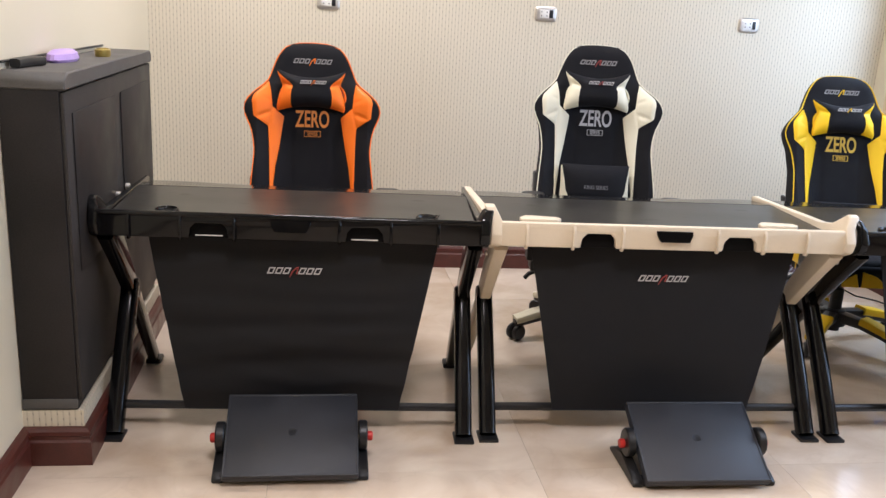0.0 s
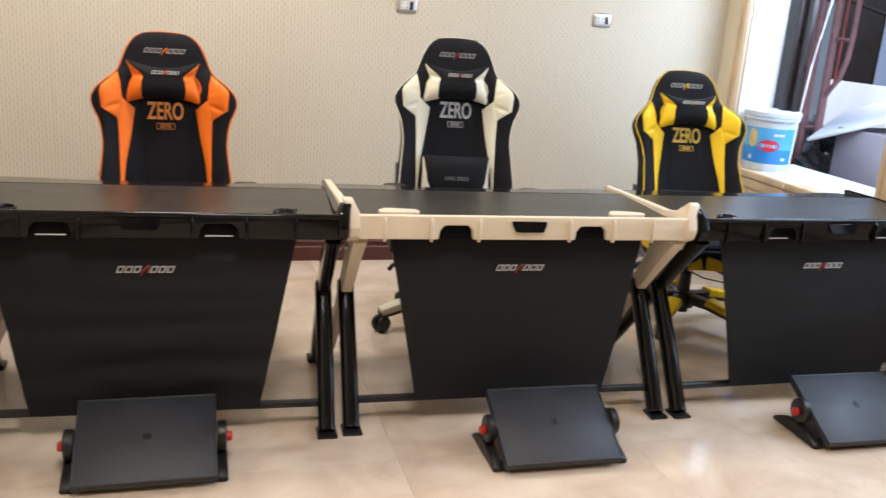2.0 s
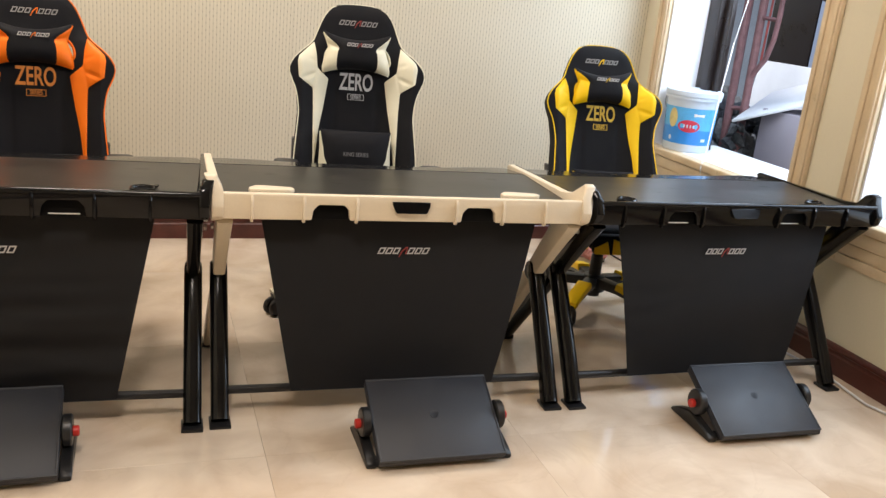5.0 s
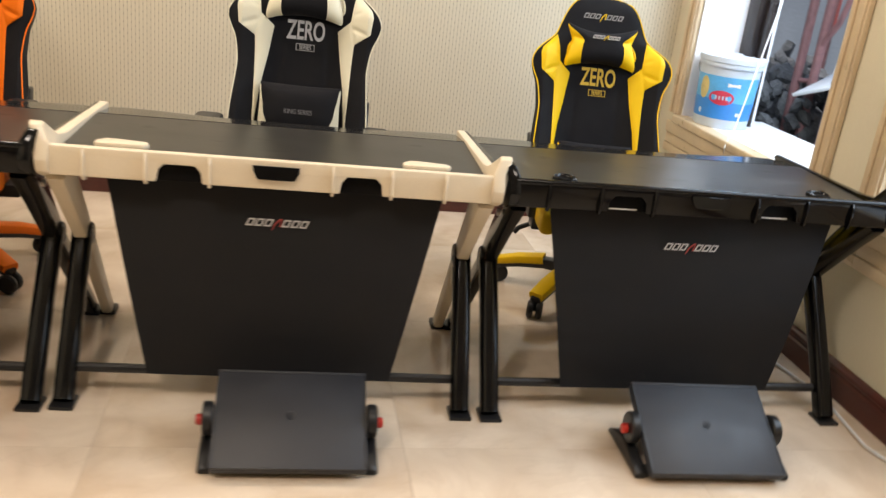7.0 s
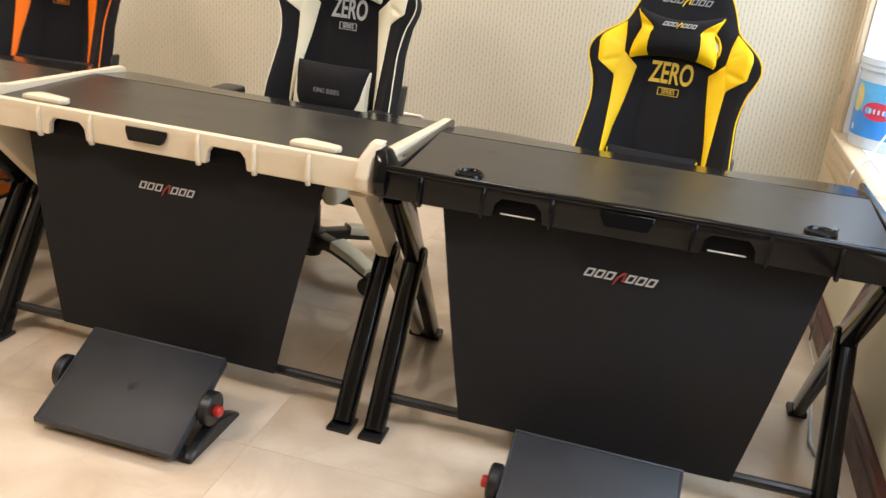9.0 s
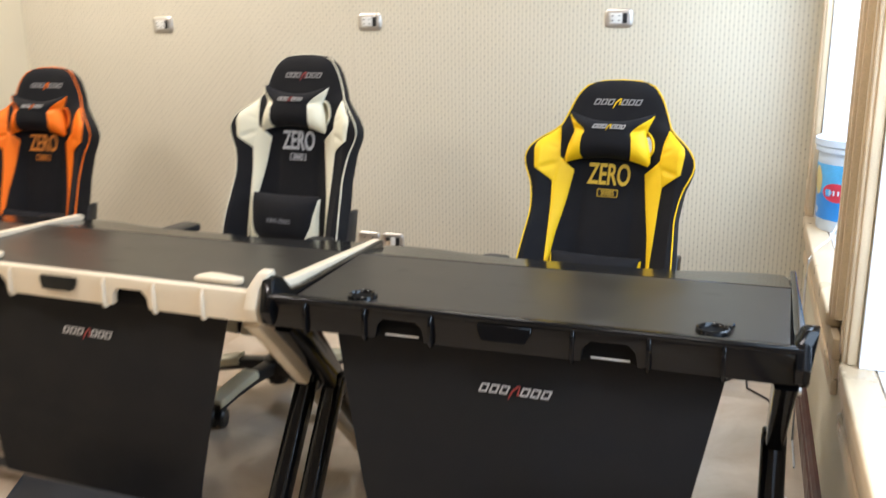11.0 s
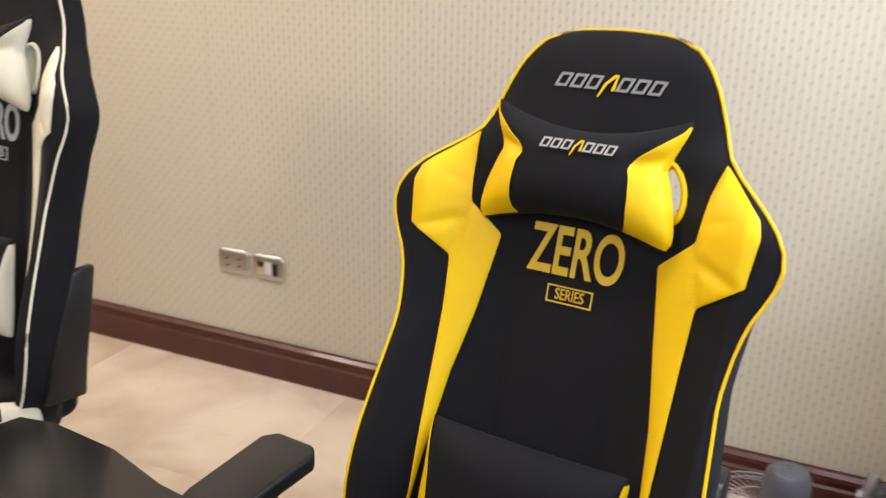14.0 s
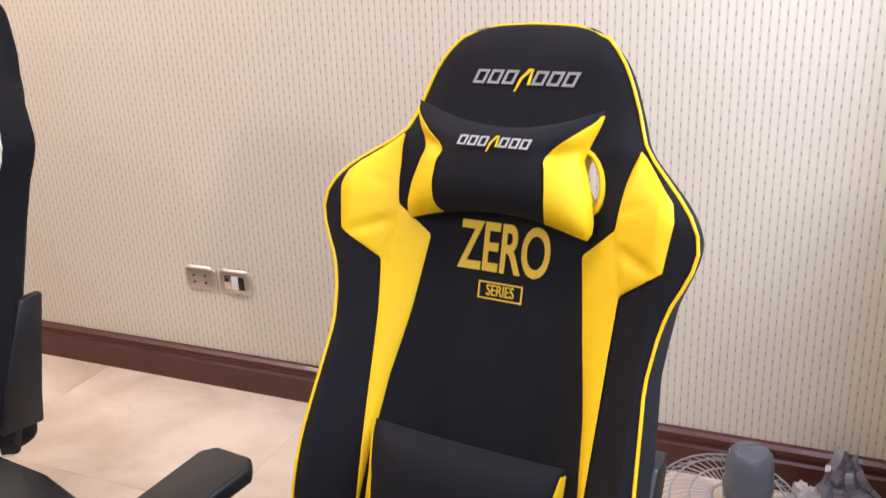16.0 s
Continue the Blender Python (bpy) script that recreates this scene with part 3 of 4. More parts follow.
        leg = part("front_leg", sweep(pts, lambda f: [(math.copysign(abs(math.cos(t)) ** 0.75, math.cos(t)) * 0.0275, math.copysign(abs(math.sin(t)) ** 0.75, math.sin(t)) * 0.029) for t in [2 * math.pi * (k + 0.5) / 24 for k in range(24)]]), M_GLOSSBLACK, d, "bent glossy black steel leg")
        part("foot_plate", box(x - 0.032, x + 0.032, -0.034, 0.038, 0.0, 0.011, 0.003), M_SATINBLACK, leg, "black steel foot plate")
        part("pivot", disc_x(x - 0.0255, x + 0.0255, 0.268, 0.402, 0.033), M_SATINBLACK, d, "round black joint")
        part("bolt", disc_x(x + s * 0.030 - 0.004, x + s * 0.030 + 0.004, 0.10, 0.60, 0.010, 12, 0.001), M_CHROME, d, "steel bolt head")
    part("cross_bar", tube([(-0.535, 0.062, 0.084), (0.535, 0.062, 0.084)], 0.0135), M_SATINBLACK, d, "black steel cross bar")

    def cloth(a, b):
        z = 0.652 + (0.088 - 0.652) * b
        hw = 0.443 + (0.334 - 0.443) * b
        p = noise.noise(Vector((a * 1.3 + cx * 7, b * 9 + cx, cx)))
        q = noise.noise(Vector((a * 4 + cx * 3, b * 16, 2.5)))
        amp = wrinkle * (0.35 + 1.6 * b * b * (1.1 - b))
        return ((2 * a - 1) * hw, 0.078 + (0.028 - 0.078) * b - amp * (0.010 * p + 0.004 * q) - 0.008 * math.sin(math.pi * b), z)
    panel = part("modesty_panel", sheet(cloth, 36, 44, 0.003), M_CLOTH, d, "black cloth panel stretched to the cross bar")
    plain_mark(panel, pose(0.0, 0.0565, 0.540), 0.165, M_DULLRED)
    return d


desk(-0.081, 2.512, -2.5, M_GLOSSBLACK, "glossy black gaming desk with a wrinkled cloth panel", 1.6)
desk(1.096, 2.482, -1.6, M_CREAM, "ivory-trimmed gaming desk with black top and legs", 0.35)
desk(2.281, 2.460, 0.0, M_GLOSSBLACK, "glossy black gaming desk standing beside the window wall", 0.35)


# ---- foot rests ----
def footrest(x, y, rz, label):
    f = thing("foot_rest", (x, y, 0), label, "foot rest", "foot rests before the desks", rz)
    bm = bmesh.new()
    for s in (-1, 1):
        prism([(0.0, 0.0), (0.235, 0.0), (0.235, 0.012), (0.20, 0.030), (0.13, 0.050), (0.03, 0.028), (0.0, 0.016)], "x", s * 0.208 - 0.016, s * 0.208 + 0.016, 0.004, bm=bm)
    box(-0.20, 0.20, 0.005, 0.045, 0.001, 0.020, 0.005, bm=bm)
    part("base", bm, M_SATINBLACK, f, "black plastic base")
    a = math.degrees(math.atan2(0.137, 0.246))
    bm = box(-0.194, 0.194, 0.0, 0.284, -0.028, 0.0, 0.008, 3)
    bmesh.ops.transform(bm, matrix=pose(0, -0.030, 0.036, a, 0, 0), verts=bm.verts)
    plate = part("platform", bm, M_RUBBER, f, "tilted dark rubber platform")
    bm = box(-0.189, 0.189, 0.005, 0.279, 0.0005, 0.0022, 0.0008)
    bmesh.ops.transform(bm, matrix=pose(0, -0.030, 0.036, a, 0, 0), verts=bm.verts)
    part("tread", bm, M_RUBBER, plate)
    bm = bmesh.new()
    for x0, x1, y0, y1 in ((-0.193, 0.193, 0.001, 0.007), (-0.193, 0.193, 0.277, 0.283), (-0.193, -0.187, 0.0072, 0.2768), (0.187, 0.193, 0.0072, 0.2768)):
        box(x0, x1, y0, y1, -0.004, 0.0042, 0.0015, 2, bm=bm)
    bmesh.ops.transform(bm, matrix=pose(0, -0.030, 0.036, a, 0, 0), verts=bm.verts)
    part("rim", bm, M_RUBBER, plate, "thin raised rim")
    bm = lathe([(0, 0.0022), (0.011, 0.0022), (0.013, 0.003), (0.015, 0.003), (0.016, 0.0018)], 20, None, pose(0, -0.030, 0.036, a, 0, 0) @ pose(0, 0.15, 0))
    part("emblem", bm, M_RUBBER, plate, "small round moulded emblem")
    for s in (-1, 1):
        arm = part("pivot_disc", disc_x(s * 0.209 - 0.013, s * 0.209 + 0.013, 0.115, 0.090, 0.044), M_SATINBLACK, f, "round black pivot")
        part("knob", disc_x(s * 0.230 - 0.009, s * 0.230 + 0.009, 0.115, 0.086, 0.0145, 16, 0.003), M_RED, arm, "red tightening knob")
    return f


footrest(-0.075, 2.247, 0, "black tilting foot rest with red knobs")
footrest(1.153, 2.173, -1, "black tilting foot rest with red knobs")
footrest(2.296, 2.148, -1.5, "black tilting foot rest with bluish daylight sheen")


# ---- chairs ----
WIDTH = [(0.0, 0.080), (0.004, 0.095), (0.012, 0.109), (0.025, 0.123), (0.045, 0.137), (0.073, 0.150), (0.12, 0.165), (0.160, 0.179), (0.175, 0.192), (0.215, 0.238), (0.242, 0.262), (0.268, 0.275), (0.290, 0.276),
         (0.317, 0.268), (0.357, 0.248), (0.398, 0.239), (0.452, 0.233), (0.544, 0.241), (0.624, 0.248), (0.710, 0.250), (0.784, 0.242), (0.848, 0.217), (0.880, 0.18)]


def half_width(v):
    k = min(0.012, v * 0.4)
    return (lerp(WIDTH, v - k) + lerp(WIDTH, v) * 2 + lerp(WIDTH, v + k)) / 4


def smooth01(x):
    x = max(0.0, min(1.0, x))
    return x * x * (3 - 2 * x)


def front_depth(u, v):
    w = half_width(v)
    e = max(0.0, 1 - abs(u) / w)
    rim = math.sqrt(max(0.0, 1 - (1 - min(1, e / (0.30 - 0.17 * smooth01((v - 0.12) / 0.1)))) ** 2))
    ends = math.sqrt(max(0.0, 1 - (1 - min(1, v / 0.06)) ** 2)) * math.sqrt(max(0.0, 1 - (1 - min(1, (0.88 - v) / 0.08)) ** 2))
    wing = max(0.0, min(1.0, (abs(u) - 0.100) / 0.125)) ** 1.25
    big = smooth01((v - 0.11) / 0.15) * (0.66 + 0.60 * smooth01((v - 0.36) / 0.34)) * smooth01((0.93 - v) / 0.1)
    groove = -0.004 * math.exp(-((abs(u) - 0.085) / 0.008) ** 2) * smooth01((v - 0.33) / 0.05)
    rim = 1 - (1 - rim) * (0.35 - 0.15 * smooth01((v - 0.16) / 0.08))
    return rim * ends * 0.034 * (0.70 + 0.30 * smooth01((v - 0.12) / 0.12)) + 0.088 * wing * big + groove


def shell_depth(u, v):
    wing = max(0.0, min(1.0, (abs(u) - 0.100) / 0.125)) ** 1.25
    return 0.070 * wing * smooth01((v - 0.11) / 0.15) * (0.66 + 0.60 * smooth01((v - 0.36) / 0.34)) * smooth01((0.93 - v) / 0.1)


def chair(cx, cy, top, recline, accent, thread, lumbar_v, base_turn, base_y, turn, label, arm_z, arm_y, arm_x):
    """A high-backed racing chair that faces the desks' rear."""
    c = thing("gaming_chair", (cx, cy, 0), label, "chair", "gaming chairs", turn)
    a = radians(recline)
    mark_accent = M_DULLRED if accent is M_WHITE else accent
    down, out = Vector((0, -math.sin(a), -math.cos(a))), Vector((0, -math.cos(a), math.sin(a)))
    tip = Vector((0, 0, top))

    def at(u, v, d):
        return tip + Vector((u, 0, 0)) + down * (v + max(0.0, 1 - v / 0.12) * 0.008 * (u / 0.1) ** 2) + out * d

    # backrest shell with two belt holes
    nu, nv = 84, 140
    bm = bmesh.new()
    rows_f, rows_b = [], []
    for j in range(nv + 1):
        v = 0.88 * (j / nv) ** 1.15
        w = half_width(v)
        rf, rb = [], []
        for i in range(nu + 1):
            s = math.sin(math.pi / 2 * (2 * i / nu - 1))
            u = s * w
            rim = math.sqrt(max(0.0, 1 - (1 - min(1, (1 - abs(s)) / 0.35)) ** 2))
            ends = math.sqrt(max(0.0, 1 - (1 - min(1, v / 0.05)) ** 2)) * math.sqrt(max(0.0, min(1, (0.88 - v) / 0.06)))
            rf.append(bm.verts.new(at(u, v, front_depth(u, v))))
            rb.append(bm.verts.new(at(u * (1 + 0.014 * smooth01((v - 0.34) / 0.14) - 0.03 * (1 - smooth01((v - 0.3) / 0.1))), v, shell_depth(u, v) - 0.022 * rim * ends - 0.026 * ends)))
        rows_f.append(rf)
        rows_b.append(rb)
    HU, HV, HA, HB, LEAN_H = 0.104, 0.212, 0.0225, 0.036, 0.26

    def in_hole(vs):
        p = sum((v.co for v in vs), Vector()) / len(vs) - tip
        u, v = p.x, p.dot(down)
        return ((abs(u) - HU - LEAN_H * (v - HV)) / (HA + 0.004)) ** 2 + ((v - HV) / (HB + 0.004)) ** 2 < 1
    for rows_ in (rows_f, rows_b):
        for j in range(nv):
            for i in range(nu):
                q = (rows_[j][i], rows_[j][i + 1], rows_[j + 1][i + 1], rows_[j + 1][i])
                if not in_hole(q):
                    bm.faces.new(q)
    for j in range(nv):
        for i in (0, nu):
            bm.faces.new((rows_f[j][i], rows_f[j + 1][i], rows_b[j + 1][i], rows_b[j][i]))
    for j in (0, nv):
        for i in range(nu):
            bm.faces.new((rows_f[j][i], rows_f[j][i + 1], rows_b[j][i + 1], rows_b[j][i]))
    back = part("backrest", bm, M_BLACKFAB, c, "black fabric winged backrest", angle=60)
    for s in (-1, 1):
        bm = bmesh.new()
        rr = []
        for d, grow in ((-0.003, 0.0), (0.0035, 0.002), (0.005, 0.0055), (0.0035, 0.0095), (-0.004, 0.0115), (-0.004, 0.007), (-0.046, 0.003), (-0.056, 0.008), (-0.056, 0.002), (-0.046, 0.0)):
            ring_row = []
            for k in range(20):
                v = HV + (HB + grow) * math.sin(k * math.pi / 10)
                u = HU + LEAN_H * (v - HV) + (HA + grow) * math.cos(k * math.pi / 10)
                ring_row.append(bm.verts.new(at(s * u, v, front_depth(u, v) + d if d > -0.02 else d)))
            rr.append(ring_row)
        rr.append(rr[0])
        for r0, r1 in zip(rr, rr[1:]):
            for k in range(20):
                bm.faces.new((r0[k], r0[(k + 1) % 20], r1[(k + 1) % 20], r1[k]))
        part("belt_hole_ring", bm, accent, back, "coloured plastic belt hole ring")
    # piping round the edge
    pts = []
    vs = [0.88 * (k / 40) ** 1.15 for k in range(1, 41)]
    for v in reversed(vs):
        pts.append(at(-half_width(v) - 0.001, v, front_depth(half_width(v), v) + 0.003))
    pts += [at(x, 0.0, 0.002) for x in (-0.06, 0.0, 0.06)]
    for v in vs:
        pts.append(at(half_width(v) + 0.001, v, front_depth(half_width(v), v) + 0.003))
    part("piping", tube(pts, 0.0024, 6), accent, back, "coloured edge piping")
    # coloured wing panels
    outer = [(0.168, 0.180), (0.174, 0.187), (0.228, 0.239), (0.250, 0.245), (0.313, 0.238), (0.352, 0.180), (0.43, 0.176), (0.66, 0.171), (0.73, 0.170)]
    inner = [(0.168, 0.178), (0.21, 0.169), (0.270, 0.163), (0.310, 0.116), (0.42, 0.132), (0.52, 0.150), (0.65, 0.163), (0.73, 0.169)]
    for s in (-1, 1):
        def wing(p, q, s=s):
            v = 0.168 + 0.562 * q
            l, r = lerp(outer, v), lerp(inner, v)
            u = l + (r - l) * p
            puff = 0.003 + 0.0045 * math.sin(math.pi * p) ** 0.5
            seam = -0.0055 * math.exp(-((u - 0.164 - 0.2 * (v - 0.275)) / 0.0035) ** 2) * smooth01((v - 0.255) / 0.02) * smooth01((0.365 - v) / 0.02)
            fold = -0.006 * math.exp(-((v - 0.292 - (u - 0.17) * 0.45) / 0.009) ** 2) * smooth01((u - 0.165) / 0.02) * smooth01((0.245 - u) / 0.03)
            fold -= 0.003 * math.exp(-((v - 0.245 + (u - 0.17) * 0.3) / 0.008) ** 2) * smooth01((0.215 - u) / 0.03)
            return at(s * u, v, front_depth(u, v) + puff + (seam + fold) * math.sin(math.pi * p) ** 0.4)
        part("wing_panel", sheet(wing, 22, 120, 0.003), accent, back, "smooth coloured wing panel", angle=60)
    # embroidery
    tilt = Matrix.Translation(tip) @ Matrix(((1, 0, 0, 0), (0, -out.y, -down.y, 0), (0, -out.z, -down.z, 0), (0, 0, 0, 1)))
    face = tilt @ pose(0, 0, 0, 90, 0, 0)
    d0 = 0.0352
    text_mesh("word_print", "ZERO", 0.0965, thread, back, tilt @ pose(0, -d0, -0.320, 90, 0, 0), 0.565, 0.0014, 0.0018, "large embroidered word")
    text_mesh("word_print", "SERIES", 0.0225, thread, back, tilt @ pose(0, -d0, -0.3775, 90, 0, 0), 0.70, 0.0012, 0.0001, "small embroidered word in a box")
    bm = bmesh.new()
    for x0, x1, z0, z1 in ((-0.034, 0.034, 0.0105, 0.0125), (-0.034, 0.034, -0.0125, -0.0105), (-0.034, -0.032, -0.0104, 0.0104), (0.032, 0.034, -0.0104, 0.0104)):
        box(x0, x1, -0.0012, 0.0012, z0, z1, bm=bm)
    bmesh.ops.transform(bm, matrix=tilt @ pose(0, -d0, -0.3775), verts=bm.verts)
    part("word_frame", bm, thread, back, smooth=False)
    plain_mark(back, tilt @ pose(0, -0.0250, -0.078), 0.158, mark_accent, base=M_MARKTHREAD)

    # cushions
    def cushion(hw, vt, vb, thick, lift, dip, pinch, shift=0.0, fold=0.0):
        def surf_at(p, q):
            x = p * hw * (1 - pinch * lerp([(0, 0.0), (0.12, 0.25), (0.28, 0.72), (0.40, 1.0), (0.50, 0.72), (0.68, 0.30), (0.86, 0.06), (0.94, 0.08), (1, 0.35)], q))
            v0 = vt + dip * (1 - p * p)
            v = v0 + (vb - 0.75 * dip * (1 - p * p) - v0) * q
            t = thick * (max(0, 1 - abs(p) ** 3.4) ** 0.5) * (max(0, 1 - abs(2 * q - 1) ** 3.0) ** 0.55)
            t *= 1 - fold * math.exp(-((q - 0.40 + 0.08 * abs(p)) / 0.07) ** 2) * smooth01((abs(p) - 0.55) / 0.2)
            return x + shift, v, lift, t
        return surf_at

    def cushion_mesh(sf, n=28, m_=20):
        made = bmesh.new()
        f_, b_ = [], []
        for j in range(m_ + 1):
            rf, rb = [], []
            for i in range(n + 1):
                x, v, lift, t = sf(math.sin(math.pi / 2 * (2 * i / n - 1)), (1 - math.cos(math.pi * j / m_)) / 2)
                rf.append(made.verts.new(at(x, v, lift + t)))
                rb.append(made.verts.new(at(x, v, lift - 0.35 * t)))
            f_.append(rf)
            b_.append(rb)
        for rows_ in (f_, b_):
            for j in range(m_):
                for i in range(n):
                    made.faces.new((rows_[j][i], rows_[j][i + 1], rows_[j + 1][i + 1], rows_[j + 1][i]))
        bmesh.ops.remove_doubles(made, verts=made.verts, dist=0.0004)
        return made

    def cushion_side(sf, inner, s):
        def fn(p, q):
            qq = 0.05 + 0.94 * q
            pin = lerp(inner, qq)
            front = p < 0.72
            pp = pin + (1 - pin) * math.sin(math.pi / 2 * p / 0.72) if front else 1 - 0.16 * (p - 0.72) / 0.28
            x, v, lift, t = sf(s * pp, qq)
            edge = 0.0026 * smooth01((pp - 0.9) / 0.1)
            return at(x + s * edge, v, lift + (t + 0.0030 * (1 - smooth01((pp - 0.97) / 0.03)) if front else -0.35 * t - 0.003 * smooth01((p - 0.72) / 0.1)))
        return sheet(fn, 22, 34, 0.0012)

    sf = cushion(0.139, 0.118, 0.290, 0.046, 0.058, 0.031, 0.175, -0.007, 0.36)
    head = part("head_cushion", cushion_mesh(sf), M_BLACKFAB, c, "black head cushion with coloured sides", angle=70)
    for s in (-1, 1):
        part("cushion_side", cushion_side(sf, [(0.0, 0.995), (0.09, 0.975), (0.16, 0.89), (0.30, 0.70), (0.36, 0.655), (0.46, 0.67), (0.7, 0.63), (1, 0.58)], s), accent, head, "smooth coloured cushion side", angle=60)
    plain_mark(head, tilt @ pose(0.001, -0.1055, -0.172), 0.106, mark_accent)
    sl = cushion(0.146, lumbar_v, lumbar_v + 0.185, 0.042, 0.096, 0.003, 0.02)
    lum = part("lumbar_cushion", cushion_mesh(sl), M_BLACKFAB, c, "black lumbar cushion with coloured edges", angle=70)
    for s in (-1, 1):
        part("cushion_side", cushion_side(sl, [(0.0, 0.98), (0.3, 0.94), (0.6, 0.88), (0.8, 0.77), (0.92, 0.62), (1, 0.45)], s), accent, lum, "smooth coloured cushion edge", angle=60)
    text_mesh("word_print", "KING SERIES", 0.0235, M_DULLTHREAD, lum, tilt @ pose(0, -0.1392, -(lumbar_v + 0.098), 90, 0, 0), 0.80, 0.0012, 0.0002, "small silver embroidered words")

    # seat: chair coordinates with y towards the back
    hinge = down * 0.83
    sy1 = hinge.y + 0.03
    sy0 = sy1 - 0.50
    sz = 0.36
    bm = box(-0.19, 0.19, sy0, sy1, sz, sz + 0.105, 0.035, 4)
    seat = part("seat", bm, M_BLACKFAB, c, "black fabric seat cushion")
    for s in (-1, 1):
        bm = prism([(sy0 + 0.02, sz), (sy1 - 0.12, sz), (sy1 - 0.12, sz + 0.09), (sy0 + 0.3, sz + 0.125), (sy0 + 0.10, sz + 0.125), (sy0 + 0.0, sz + 0.08)], "x", 0.19, 0.245, 0.022, seg=3)
        for v in bm.verts:
            v.co.x *= s
        part("seat_bolster", bm, accent, seat, "raised seat side")
    bm = box(-0.19, 0.19, sy0 - 0.022, sy0 + 0.02, sz + 0.0, sz + 0.085, 0.018, 3)
    front = part("seat_front", bm, M_BLACKFAB, seat)
    for s in (-1, 1):
        bm = prism([(s * 0.186, sz + 0.004), (s * 0.118, sz + 0.004), (s * 0.135, sz + 0.060), (s * 0.186, sz + 0.030)], "y", sy0 - 0.026, sy0 - 0.014, 0.003)
        prism([(s * 0.108, sz + 0.004), (s * 0.004, sz + 0.004), (s * 0.004, sz + 0.012), (s * 0.050, sz + 0.050), (s * 0.112, sz + 0.070)], "y", sy0 - 0.026, sy0 - 0.014, 0.003, bm=bm)
        part("seat_panel", bm, accent, front, "smooth coloured front panel")
    for s in (-1, 1):
        q0, q1 = down * 0.82, down * 0.55
        bm = prism([(q0.y - 0.095, q0.z + 0.03), (q0.y - 0.01, q0.z + 0.02), (q0.y + 0.0, q0.z + 0.08), (q1.y - 0.005, q1.z), (q1.y - 0.055, q1.z), (q0.y - 0.075, q0.z + 0.11)], "x", 0.232, 0.254, 0.007, seg=2)
        for v in bm.verts:
            v.co = Vector((v.co.x * s, v.co.y, v.co.z + top))
        part("hinge_cover", bm, M_SATINBLACK, c, "black plastic hinge cover")
    for s in (-1, 1):
        x = s * arm_x
        bm = prism([(arm_y - 0.012, 0.012), (arm_y + 0.10, 0.040), (arm_y + 0.235, 0.046), (arm_y + 0.255, 0.030), (arm_y + 0.255, -0.030), (arm_y + 0.235, -0.046), (arm_y + 0.10, -0.044), (arm_y + 0.01, -0.040), (arm_y - 0.014, -0.020)], "z", arm_z - 0.026, arm_z, 0.007, seg=3)
        for v in bm.verts:
            v.co = Vector((x + s * (v.co.y), v.co.x, v.co.z)) if s < 0 else Vector((x + v.co.y, v.co.x, v.co.z))
        arm = part("armrest", bm, M_SATINBLACK, c, "black padded armrest")
        part("arm_post", box(x - 0.017, x + 0.017, arm_y + 0.13, arm_y + 0.20, sz + 0.02, arm_z - 0.022, 0.008, 2), M_SATINBLACK, arm)
        part("arm_bracket", box(min(x, s * 0.2), max(x, s * 0.2), arm_y + 0.125, arm_y + 0.205, sz - 0.022, sz + 0.024, 0.008, 2), M_SATINBLACK, arm)
    # mechanism, gas lift and five-star base
    part("mechanism", box(-0.12, 0.12, base_y - 0.10, base_y + 0.12, sz - 0.055, sz + 0.004, 0.012, 2), M_SATINBLACK, c, "black tilt mechanism")
    part("lever", tube([(0.11, base_y, sz - 0.035), (0.22, base_y - 0.01, sz - 0.04), (0.29, base_y - 0.02, sz - 0.055)], 0.008, 8), M_SATINBLACK, c, "black lever")
    part("lever", tube([(-0.11, base_y - 0.03, sz - 0.035), (-0.20, base_y - 0.04, sz - 0.045), (-0.27, base_y - 0.05, sz - 0.075), (-0.285, base_y - 0.05, sz - 0.095)], 0.010, 8), M_SATINBLACK, c, "black lever")
    bm = lathe([(0, 0.05), (0.034, 0.05), (0.036, 0.13), (0.028, 0.15), (0.027, 0.24), (0.017, 0.245), (0.016, sz - 0.05), (0, sz - 0.05)], 20, None, pose(0, base_y, 0))
    part("gas_lift", bm, M_SATINBLACK, c, "black gas lift")
    bm = lathe([(0, 0.075), (0.055, 0.075), (0.060, 0.11), (0.048, 0.145), (0.036, 0.150), (0, 0.150)], 24, None, pose(0, base_y, 0))
    hub = part("base_hub", bm, M_SATINBLACK, c, "black hub")
    for k in range(5):
        g = radians(base_turn + 72 * k)
        dx, dy = math.cos(g), math.sin(g)
        p = [(0.045, 0.118), (0.14, 0.116), (0.24, 0.098), (0.30, 0.080), (0.325, 0.074)]
        bm = sweep([(dx * r, base_y + dy * r, z) for r, z in p], lambda f: rrect(0.056 - 0.014 * f, 0.046 - 0.018 * f, 0.008))
        star = part("star_arm", bm, M_SATINBLACK, hub)
        q = p[1:]
        bm = sweep([(dx * r, base_y + dy * r, z + 0.016) for r, z in q], lambda f: rrect(0.066 - 0.008 * f, 0.034 - 0.006 * f, 0.008))
        part("star_cap", bm, accent, hub, "coloured plastic arm cap")
        wx, wy = dx * 0.318, base_y + dy * 0.318
        bm = bmesh.new()
        for off in (-0.017, 0.017):
            lathe([(0, -0.010), (0.029, -0.012), (0.035, -0.005), (0.035, 0.005), (0.029, 0.012), (0, 0.010)], 18, bm, pose(wx, wy, 0.035) @ pose(0, 0, 0, 0, 0, math.degrees(g) + 25) @ pose(0, off, 0, 90, 0, 0))
